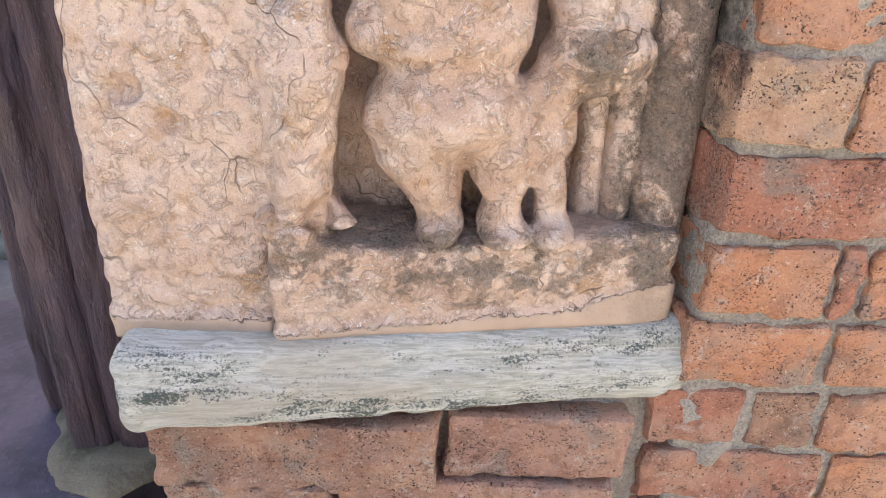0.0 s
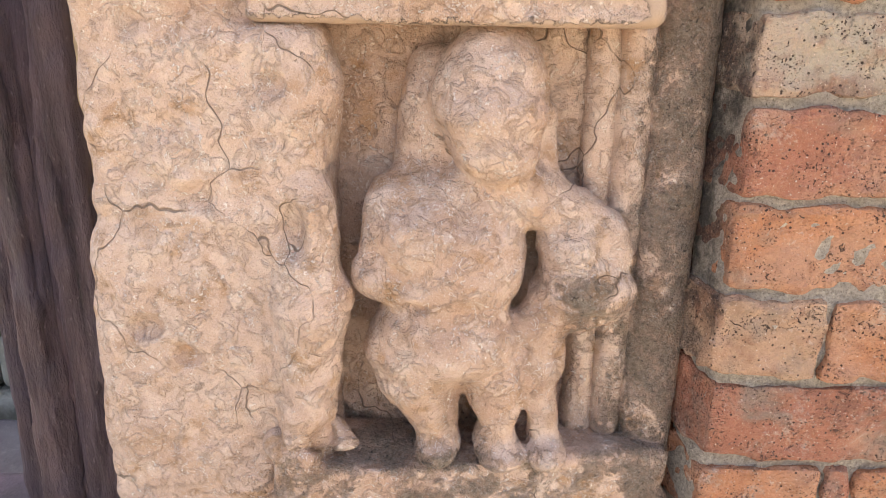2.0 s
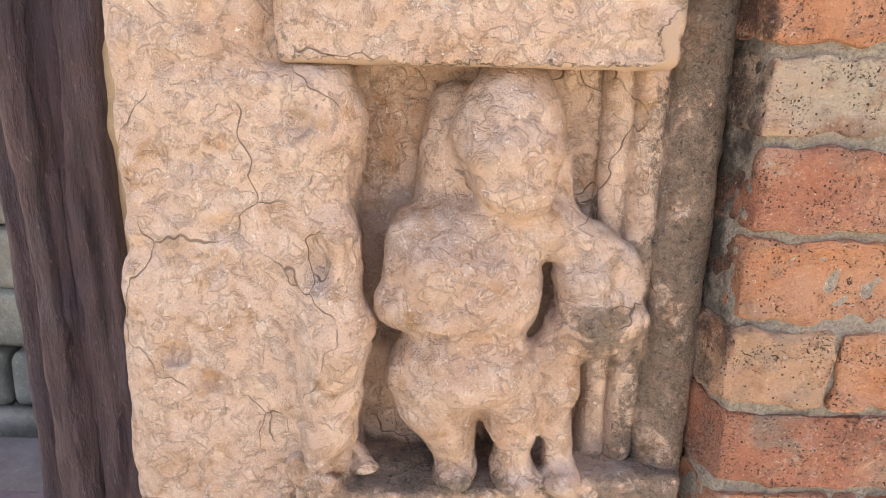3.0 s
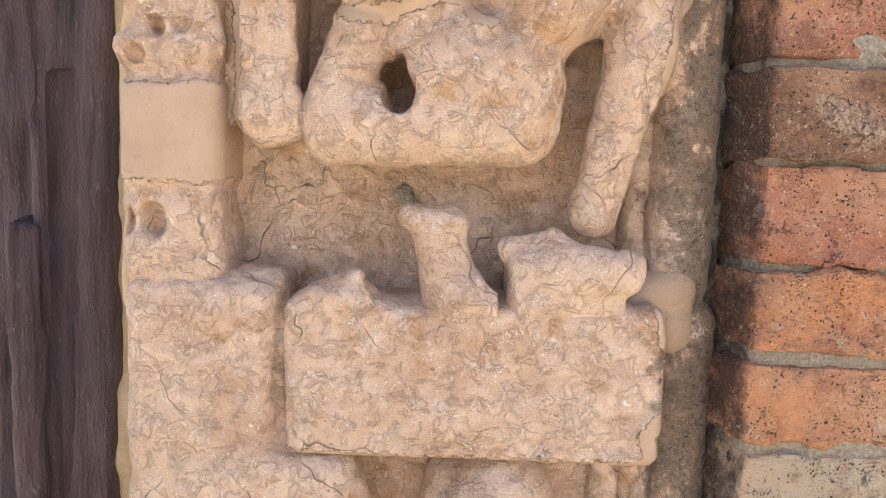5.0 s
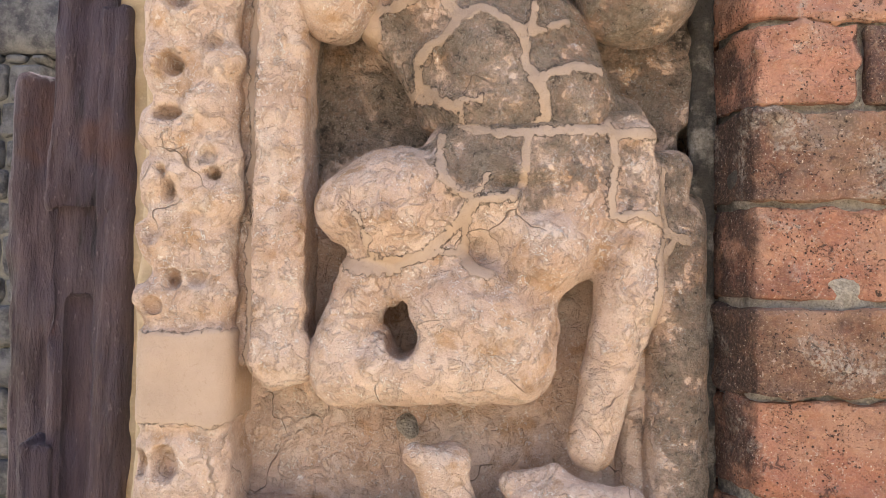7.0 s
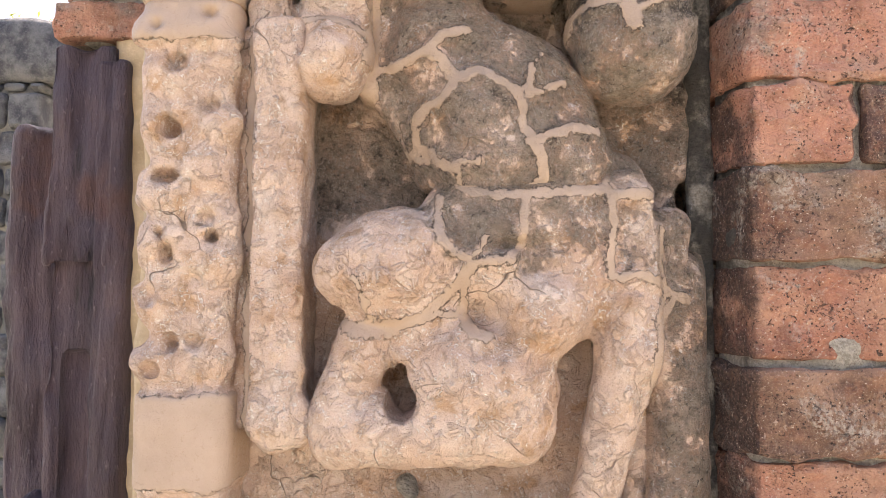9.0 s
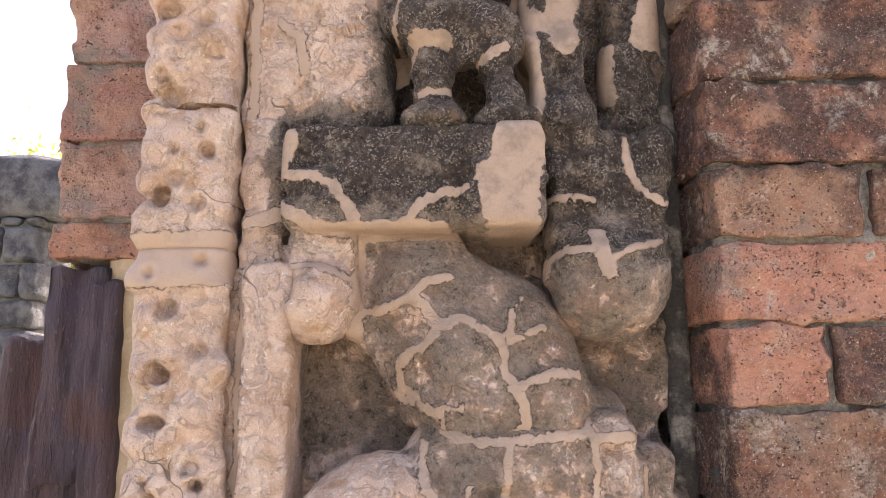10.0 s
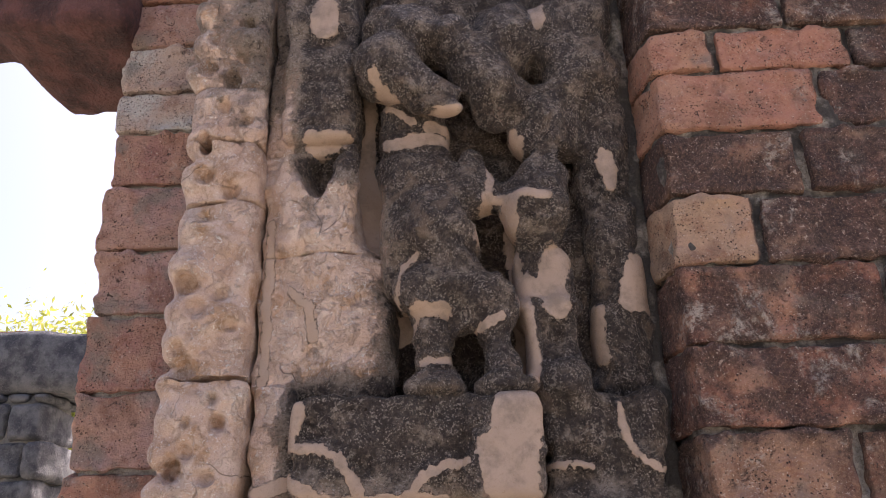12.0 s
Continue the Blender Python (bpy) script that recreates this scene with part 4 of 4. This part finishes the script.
SEAMS_TOP = [
    (0.006, -0.072, 2.588, -0.055, 2.561, -0.026, 2.539), (0.0083, -0.004, 2.531, 0.018, 2.528, 0.034, 2.53),
    (0.0097, -0.056, 2.506, -0.019, 2.512, 0.018, 2.507), (0.0056, 0.071, 2.493, 0.069, 2.42, 0.093, 2.417, 0.137, 2.408),
    (0.0071, 0.067, 2.418, 0.064, 2.41, 0.053, 2.361), (0.009, 0.095, 2.407, 0.095, 2.37, 0.099, 2.315, 0.104, 2.266, 0.111, 2.212, 0.112, 2.192),
    (0.0178, 0.148, 2.343, 0.137, 2.317, 0.14, 2.283), (0.0137, 0.105, 2.312, 0.124, 2.3), (0.0076, 0.197, 2.281, 0.197, 2.245, 0.198, 2.222),
    (0.018, 0.25, 2.333, 0.236, 2.29), (0.0093, 0.248, 2.298, 0.259, 2.28), (0.0105, 0.222, 2.485, 0.226, 2.446),
    (0.0054, -0.021, 2.342, -0.036, 2.329), (0.0027, -0.037, 2.331, -0.04, 2.279), (0.0085, -0.019, 2.274, 0.013, 2.271),
    (0.0029, -0.018, 2.268, -0.024, 2.247), (0.0051, -0.011, 2.213, 0.013, 2.212), (0.0059, 0.051, 2.253, 0.076, 2.261),
    (0.01, 0.146, 2.718, 0.145, 2.68), (0.0053, 0.106, 2.519, 0.115, 2.5),
]
c = Clay((-0.10, 0.42, 2.15), (0.27, 0.62, 2.92), 0.003)
c.block((-0.066, 0.512, 2.29), (0.036, 0.60, 2.49), 0.03)
c.limb((0.0, 0.53, 2.38), (0.058, 0.525, 2.29), 0.045, 0.030, 0.02)
c.ball((-0.005, 0.525, 2.30), (0.042, 0.04, 0.035), 0.014)
c.limb((-0.006, 0.525, 2.275), (0.0, 0.525, 2.19), 0.019, 0.02)
c.limb((0.072, 0.525, 2.28), (0.078, 0.52, 2.195), 0.024, 0.026)
c.limb((0.032, 0.515, 2.27), (0.031, 0.515, 2.245), 0.014, 0.013)
c.ball((0.0, 0.51, 2.183), (0.032, 0.03, 0.016))
c.ball((0.08, 0.51, 2.183), (0.034, 0.03, 0.018))
c.ball((0.128, 0.535, 2.405), (0.040, 0.05, 0.05), 0.014)
c.limb((0.135, 0.53, 2.43), (0.160, 0.53, 2.455), 0.026, 0.012)
c.limb((0.095, 0.535, 2.42), (0.06, 0.535, 2.44), 0.02, 0.018)
c.block((0.098, 0.53, 2.26), (0.165, 0.60, 2.36), 0.02, 0.016)
c.limb((0.118, 0.535, 2.27), (0.122, 0.535, 2.20), 0.02, 0.018)
c.limb((0.152, 0.54, 2.28), (0.156, 0.54, 2.20), 0.018, 0.018)
c.block((-0.068, 0.53, 2.46), (0.018, 0.60, 2.575), 0.02, 0.014)
c.ball((0.15, 0.555, 2.535), (0.052, 0.045, 0.05), 0.014)
c.ball((0.06, 0.53, 2.535), (0.024, 0.06, 0.03), 0.012, cut=True)
c.limb((0.045, 0.535, 2.43), (0.050, 0.532, 2.482), 0.030, 0.014, 0.014)
c.limb((0.128, 0.535, 2.43), (0.150, 0.53, 2.492), 0.034, 0.010, 0.012)
c.limb((-0.058, 0.515, 2.615), (0.018, 0.500, 2.552), 0.046, 0.018, 0.012)
c.limb((0.016, 0.498, 2.550), (0.03, 0.492, 2.540), 0.014, 0.011)
c.ball((-0.04, 0.54, 2.675), (0.062, 0.055, 0.05), 0.012)
c.limb((0.028, 0.53, 2.66), (0.092, 0.54, 2.575), 0.036, 0.042, 0.010)
c.ball((0.10, 0.55, 2.67), (0.05, 0.05, 0.06), 0.012)
c.ball((0.005, 0.525, 2.595), (0.012, 0.05, 0.03), 0.008, cut=True, turn=35)
c.limb((0.165, 0.545, 2.69), (0.178, 0.54, 2.59), 0.032, 0.028, 0.014)
c.limb((0.12, 0.55, 2.57), (0.175, 0.55, 2.575), 0.026, 0.026, 0.014)
c.block((-0.09, 0.55, 2.70), (0.20, 0.60, 2.91), 0.02, 0.02)
c.limb((0.225, 0.575, 2.20), (0.222, 0.575, 2.62), 0.034, 0.036, 0.014)
c.limb((0.20, 0.565, 2.62), (0.21, 0.56, 2.86), 0.05, 0.05, 0.02)
c.ball((0.143, 0.51, 2.612), (0.016, 0.06, 0.024), 0.008, cut=True)
c.ball((0.065, 0.52, 2.36), (0.012, 0.07, 0.05), 0.008, cut=True)
c.ball((0.036, 0.51, 2.218), (0.021, 0.075, 0.034), 0.006, cut=True)
c.ball((0.100, 0.51, 2.235), (0.008, 0.06, 0.045), 0.006, cut=True)
carve("relief_figure", c, "group of broken stone legs and limbs, black lichen and beige mortar", "statue",
      lines=SEAMS_TOP, rough=0.0034, pits=0.004, pit_scale=30, seed=141)

# ---- dark stone door jamb and its filler ----
post = new("door_jamb")
tagged(post, "dark purple laminated stone jamb, split and chipped, with rust stains", "door jamb")


def laminated(lo, hi, seed, h=0.006, groove=None):
    cl = Clay([v - 0.03 for v in lo], [v + 0.03 for v in hi], h)
    cl.block(lo, hi, 0.006)
    if groove:
        cl.block(*groove, 0.004, 0.01, cut=True)
    p, q = cl.skin()
    n = normals(p, q)
    layer = 2.2 * ripple(p, (13, 13, 2.0), seed) + 0.5 * ripple(p, (40, 40, 9), seed + 1)
    d = 0.0052 * (np.floor(layer) + step(layer - np.floor(layer), 0.78, 1.0)) + 0.0026 * ripple(p, (75, 75, 4), seed + 2) + 0.0028 * ripple(p, (70, 70, 34), seed + 4)
    return p + n * d[:, None], q


part("jamb_front", *laminated((-0.503, 0.694, 0.40), (-0.416, 0.855, 1.84), 151, 0.004, ((-0.478, 0.66, 0.3), (-0.455, 0.706, 1.675))), PURPLE, post)
part("jamb_front", *laminated((-0.506, 0.686, 1.785), (-0.417, 0.86, 2.064), 155, 0.004), PURPLE, post, "purple-brown stone slab with a rusty lower edge")
part("jamb_edge", *laminated((-0.445, 0.688, 0.42), (-0.408, 0.80, 2.04), 154, 0.004), PURPLE, post)
part("split_layer", *laminated((-0.60, 0.775, 0.40), (-0.495, 0.90, 1.975), 152, 0.006), PURPLE, post)
part("flake", *laminated((-0.525, 0.680, 0.40), (-0.485, 0.76, 1.50), 153, 0.005), PURPLE, post)

c = Clay((-0.46, 0.52, 0.34), (-0.28, 0.82, 2.12), 0.006)
c.block((-0.43, 0.700, 0.36), (-0.30, 0.80, 2.085), 0.006)
c.block((-0.345, 0.58, 1.42), (-0.30, 0.76, 2.075), 0.012, 0.02)
p, q = c.skin()
p = p + normals(p, q) * (0.004 * ripple(p, (20, 20, 9), 161) + 0.002 * ripple(p, 60, 162))[:, None]
tagged(new("joint_filler", mesh_of("joint_filler", p, q, FILLER)), "smooth ochre mortar filling between jamb and carved panel", "mortar")

c = Clay((-0.07, 0.55, 1.53), (-0.03, 0.61, 1.58), 0.002)
c.ball((-0.049, 0.582, 1.553), (0.010, 0.012, 0.010), 0.004)
c.ball((-0.044, 0.575, 1.546), (0.007, 0.008, 0.006), 0.004)
carve("insect_nest", c, "tiny grey mud insect nest stuck under the figure", "nest", material=MORTAR, rough=0.0015, seed=165)

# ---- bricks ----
def grime_dark_of(p):
    """Grime on the brickwork, heavy near its top; its edge towards the panel is darkened as well."""
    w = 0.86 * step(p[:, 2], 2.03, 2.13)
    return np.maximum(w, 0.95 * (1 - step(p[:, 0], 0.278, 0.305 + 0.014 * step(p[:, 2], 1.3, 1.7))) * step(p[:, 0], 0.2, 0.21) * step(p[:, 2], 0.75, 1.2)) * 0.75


def brick(parent, lo, hi, tint, grime, seed, h=0.0045, worn=0.003, dark_share=True, splay=0.0):
    cl = Clay([v - 0.02 for v in lo], [v + 0.02 for v in hi], h)
    cl.block(lo, hi, worn, turn=random.uniform(-0.6, 0.6))
    p, q = cl.skin()
    n = normals(p, q)
    d = 0.0022 * ripple(p, 28, seed) + 0.0016 * ripple(p, 80, seed + 1) - 0.005 * np.maximum(dimples(p, 24, seed + 2, 0.22), 0) + 0.001 * np.tanh(6 * ripple(p, 40, seed + 3))
    off = np.stack([np.minimum(p[:, a] - lo[a], hi[a] - p[:, a]) for a in range(3)], -1)
    arris = np.sort(off, axis=1)[:, 1]
    d = d - 0.009 * step(0.016 - arris, 0, 0.016) * np.maximum(ripple(p, 33, seed + 5) + 0.45 * ripple(p, 90, seed + 6) + 0.05, 0)
    p = p + n * d[:, None]
    p[:, 0] -= splay * np.clip(p[:, 1] - lo[1], 0, 1) * np.clip((hi[0] - p[:, 0]) / (hi[0] - lo[0]), 0, 1)
    # faces turned towards the panel also go darker above z 1.3
    grime_dark = np.maximum(grime_dark_of(p) * float(dark_share), 0.72 * step(-n[:, 0], 0.35, 0.8) * step(p[:, 2], 1.3, 1.6) * (p[:, 0] > 0.2))
    ob = part("brick", p, q, CLAY, parent, crisp=28.0, grime_dark=grime_dark)
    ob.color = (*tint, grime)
    return ob


ORANGE, RED, TAN, DARK, WHITE, PINK, BROWN = (0.60, 0.26, 0.13), (0.46, 0.185, 0.112), (0.55, 0.36, 0.23), (0.10, 0.05, 0.04), (0.50, 0.43, 0.33), (0.55, 0.25, 0.165), (0.19, 0.10, 0.062)
LOWER_COURSES = [  # joint below the course, its bricks' right ends, their tints
    (0.350, (0.40, 0.62, 0.84), (RED, ORANGE, ORANGE)), (0.440, (0.33, 0.55, 0.78), (ORANGE, RED, ORANGE)),
    (0.525, (0.47, 0.70, 0.9), (RED, ORANGE, RED)), (0.610, (0.364, 0.445, 0.66), (RED, BROWN, ORANGE)),
    (0.697, (0.432, 0.60, 0.85), (ORANGE, ORANGE, RED)), (0.785, (0.417, 0.447, 0.62), (ORANGE, RED, ORANGE)),
    (0.876, (0.52, 0.75, 0.95), (RED, ORANGE, RED)), (0.970, (0.390, 0.60, 0.82), (TAN, ORANGE, RED)),
    (1.062, (0.54, 0.76, 0.95), (ORANGE, RED, ORANGE)), (1.152, (0.50, 0.74, 0.95), (RED, RED, ORANGE)),
    (1.242, (0.56, 0.79, 0.95), (WHITE, TAN, RED)), (1.325, (0.47, 0.70, 0.93), (ORANGE, RED, ORANGE)),
    (1.412, (0.55, 0.80, 0.95), (ORANGE, TAN, RED)), (1.500, (0.50, 0.74, 0.95), (RED, ORANGE, RED)),
]
UPPER_COURSES = [
    (1.596, (0.56, 0.80, 0.95), (BROWN, RED, RED)), (1.688, (0.52, 0.75, 0.95), (RED, RED, BROWN)),
    (1.785, (0.58, 0.82, 0.95), (BROWN, BROWN, RED)), (1.878, (0.393, 0.60, 0.84), (PINK, DARK, RED)),
    (1.962, (0.58, 0.80, 0.95), (PINK, RED, BROWN)), (2.048, (0.446, 0.68, 0.9), (BROWN, BROWN, DARK)),
    (2.127, (0.60, 0.84, 0.95), (RED, DARK, BROWN)), (2.222, (0.52, 0.75, 0.95), (RED, BROWN, DARK)),
    (2.318, (0.388, 0.62, 0.9), (TAN, DARK, BROWN)), (2.408, (0.456, 0.70, 0.93), (BROWN, DARK, BROWN)),
    (2.498, (0.497, 0.72, 0.94), (PINK, DARK, BROWN)), (2.585, (0.372, 0.548, 0.80), (PINK, PINK, DARK)),
    (2.650, (0.47, 0.70, 0.95), (DARK, BROWN, DARK)), (2.735, (0.40, 0.63, 0.9), (BROWN, DARK, DARK)), (2.82, (0.5, 0.73, 0.95), (DARK, BROWN, DARK)),
]
WALL = LOWER_COURSES + UPPER_COURSES
TOP = 2.90
wall = new("wall_brick")
tagged(wall, "old weathered brick wall in uneven courses with crumbling mortar", "wall", "", "structure")
for n, (z, ends, tints) in enumerate(WALL):
    top = WALL[n + 1][0] if n + 1 < len(WALL) else TOP
    gap = 0.014 if z < 1.5 else 0.008
    x = 0.288 + random.uniform(-0.004, 0.006)
    if z < 0.66:
        x = 0.262
    for e, tint in zip(ends, tints):
        y = 0.500 + random.uniform(-0.003, 0.004)
        brick(wall, (x, y, z + gap / 2), (e - 0.006, y + 0.13, top - gap / 2), tint, random.uniform(0.2, 0.9), 200 + 7 * n + int(50 * x), splay=0.2 if x < 0.31 else 0.0, dark_share=0.45 if tint in (PINK, TAN) and z > 1.9 else 1.0)
        x = e + 0.006

c = Clay((0.23, 0.48, 0.0), (0.78, 0.60, 2.95), 0.0052)
c.block((0.293, 0.5068, 0.01), (0.76, 0.585, 1.45), 0.006)
c.block((0.296, 0.5115, 1.40), (0.76, 0.585, TOP), 0.006)
c.limb((0.264, 0.582, 0.70), (0.262, 0.582, 2.88), 0.014)
p, q = c.skin()
p = p + normals(p, q) * (0.0022 * ripple(p, 22, 171) + 0.0022 * ripple(p, 60, 172) + 0.0018 * ripple(p, 130, 173) - 0.010 * np.maximum(dimples(p, 11, 174, 0.35), 0))[:, None]
p[:, 0] -= 0.19 * np.clip(p[:, 1] - 0.5, 0, 1) * ((p[:, 0] < 0.33) & (p[:, 0] > 0.283))
part("mortar_bed", p, q, MORTAR, wall, "grey sandy lime mortar", grime_dark=grime_dark_of(p))

# bricks under the stone ledge
base = new("wall_base")
tagged(base, "brick footing under the stone ledge", "wall", "", "structure")
for n, z in enumerate((0.30, 0.392, 0.484, 0.576)):
    for i, (a, b) in enumerate(((-0.285, 0.022), (0.034, 0.235)) if n % 2 else ((-0.285, -0.10), (-0.088, 0.225))):
        ya = 0.460 + 0.085 * (a + 0.285)
        brick(base, (a, ya - 0.006, z), (b, 0.62, z + 0.086), (0.44, 0.24, 0.17) if i else (0.36, 0.20, 0.135), 0.9, 500 + 9 * n + i, dark_share=False)
c = Clay((-0.33, 0.42, 0.0), (0.31, 0.70, 0.72), 0.01)
c.block((-0.275, 0.515, 0.0), (0.27, 0.66, 0.69), 0.01)
p, q = c.skin()
p = p + normals(p, q) * (0.006 * ripple(p, 30, 181))[:, None]
part("mortar_bed", p, q, MORTAR, base, "grey sandy lime mortar", grime_dark=np.zeros(len(p)))

# bricks above the jamb
pier = new("brick_pier")
tagged(pier, "narrow pier of pale pinkish bricks above the dark jamb", "brick pier")
DUSTY, ASHEN, CHALKY = (0.54, 0.325, 0.275), (0.42, 0.20, 0.16), (0.66, 0.62, 0.55)
PIER = ((2.068, PINK), (2.122, DUSTY), (2.228, ASHEN), (2.338, DUSTY), (2.437, DUSTY), (2.544, ASHEN), (2.639, CHALKY), (2.712, CHALKY), (2.80, DUSTY), (2.89, RED), (2.98, RED))
for n, (z, tint) in enumerate(PIER[:-1]):
    brick(pier, (-0.503 + random.uniform(-0.005, 0.005), 0.695, z + 0.004), (-0.33, 0.86, PIER[n + 1][0] - 0.004), tint, 0.9, 600 + 9 * n, dark_share=False)
p, q = hull("mortar_bed", (-0.49, 0.705, 2.07), (-0.32, 0.85, 2.97), MORTAR, 0.012, 0.004, 0.004)
part("mortar_bed", p, q, MORTAR, pier, "grey sandy lime mortar", grime_dark=np.zeros(len(p)))

c = Clay((-1.75, 0.57, 2.72), (-0.40, 0.98, 3.25), 0.014)
c.block((-1.7, 0.63, 2.93), (-0.49, 0.91, 3.2), 0.015)
c.block((-0.712, 0.63, 2.805), (-0.495, 0.91, 3.0), 0.012, 0.012)
c.block((-0.80, 0.63, 2.86), (-0.64, 0.91, 2.98), 0.012, 0.012, turn=-48)
carve("stone_lintel", c, "dark red sandstone lintel over the doorway with a chipped corner", "lintel", material=REDSTONE, rough=0.006, seed=191)

# masonry above and behind, closing the pier; unseen, enlarged to block the sun
solid("wall_sun_block", (-0.30, 0.72, 0.0), (0.97, 4.5, 3.60), MORTAR, "rough unseen masonry behind the carved panel, enlarged to block the sun", "wall", "structure", h=0.08)

# ---- threshold and the court beyond the doorway ----
solid("door_sill", (-1.45, 0.60, 0.0), (-0.435, 1.12, 0.395), SILL, "dark purple stone door sill with pale streaks", "sill", "structure", h=0.02)
c = Clay((-0.70, 0.55, 0.34), (-0.36, 0.80, 0.47), 0.008)
c.ball((-0.47, 0.70, 0.39), (0.10, 0.10, 0.016), 0.01)
c.ball((-0.555, 0.78, 0.395), (0.035, 0.05, 0.02), 0.01)
p, q = c.skin()
p = p + normals(p, q) * (0.006 * ripple(p, 18, 196) + 0.003 * ripple(p, 60, 197))[:, None]
tagged(new("mortar_patch", mesh_of("mortar_patch", p, q, DULL)), "rough olive-brown mortar patch at the foot of the jamb", "mortar")
solid("cement_step", (-1.7, 1.12, 0.0), (-0.35, 1.62, 0.20), PALE, "pale cement step behind the sill", "step", "structure", h=0.025)

court = new("wall_court")
tagged(court, "low coursed wall of grey-green stone blocks behind the sill", "wall", "", "structure")
blocks = random.Random(23)
for n in range(5):
    x = -4.2
    while x < -0.45:
        wide = blocks.uniform(0.35, 0.7)
        end = min(x + wide, -0.40)
        p, q = hull("stone_block", (x, 1.75 + 0.015 * n, 0.185 * n), (end - 0.012, 2.15, 0.185 * n + 0.176), COURSED, 0.02, 0.012, 0.006, 800 + blocks.randrange(90), (9, 9, 9))
        part("stone_block", p, q, COURSED, court)
        x = end

ruin = new("ruined_doorway")
tagged(ruin, "dark ruined stone doorway with a broken lintel across the court", "ruin")
p, q = hull("lintel", (-3.6, 4.0, 2.95), (-2.15, 4.6, 3.31), RUIN, 0.05, 0.03, 0.02, 301, (4, 4, 4))
part("lintel", p, q, RUIN, ruin)
p, q = hull("mortar_core", (-2.77, 4.07, 0.0), (-2.42, 4.48, 2.96), LIME, 0.05, 0.03, 0.015, 309, (5, 5, 5))
part("mortar_core", p, q, LIME, ruin, "pale lime mortar between the rubble stones")
rubble = random.Random(31)
z = 0.0
while z < 2.90:
    tall = min(rubble.uniform(0.13, 0.24), 2.95 - z)
    x = -2.80 + rubble.uniform(-0.04, 0.03)
    while x < -2.42:
        end = min(x + rubble.uniform(0.14, 0.30), -2.37 + rubble.uniform(-0.03, 0.03))
        p, q = hull("rubble_stone", (x + 0.005, 4.02 + rubble.uniform(-0.02, 0.02), z + 0.004), (end - 0.005, 4.50, z + tall - 0.005), RUIN, 0.022, 0.02, 0.016, rubble.randrange(900), (7, 7, 7))
        part("rubble_stone", p, q, RUIN, ruin)
        x = end
    z += tall
far = new("brick_pillar")
tagged(far, "sunlit red brick pillar across the court", "brick pillar")
for i in range(40):
    brick(far, (-3.2 + 0.04 * (i % 2), 4.2, 0.085 * i), (-2.66 - 0.03 * (i % 3), 4.7, 0.085 * i + 0.077), PINK if i % 3 else RED, 0.4, 700 + i, 0.04, 0.01, False)


def tree(x, y, height, spread, seed):
    rnd = random.Random(seed)
    t = new("tree")
    tagged(t, "feathery bright green tree behind the ruins", "tree", "trees beyond the ruin")
    cl = Clay((x - spread, y - spread, -0.1), (x + spread, y + spread, height), 0.12)
    cl.limb((x, y, 0), (x + 0.1, y, height * 0.55), 0.2, 0.12)
    tips = []
    for i in range(9):
        a = i * 0.7 + rnd.random()
        tip = (x + math.cos(a) * spread * 0.7 * rnd.uniform(0.5, 1), y + math.sin(a) * spread * 0.7, height * rnd.uniform(0.6, 0.9))
        cl.limb((x + 0.05, y, height * rnd.uniform(0.3, 0.5)), tip, 0.1, 0.07)
        tips.append(tip)
    part("trunk", *cl.skin(), BARK, t)
    g = np.random.default_rng(seed)
    m = 26000
    centre = np.array(tips)[g.integers(0, len(tips), m)] + g.normal(0, spread * 0.22, (m, 3))
    u, v = g.normal(0, 1, (m, 3)), g.normal(0, 1, (m, 3))
    u = u / np.linalg.norm(u, axis=1)[:, None] * 0.06
    v = v / np.linalg.norm(v, axis=1)[:, None] * 0.022
    p = np.stack([centre - u, centre + v, centre + u, centre - v], 1).reshape(-1, 3)
    part("crown", p, np.arange(m * 4).reshape(-1, 4), LEAF, t)


tree(-6.2, 9.5, 5.2, 1.8, 1)
tree(-9.5, 13.0, 6.4, 2.2, 2)
tree(-4.4, 10.5, 4.9, 1.6, 3)
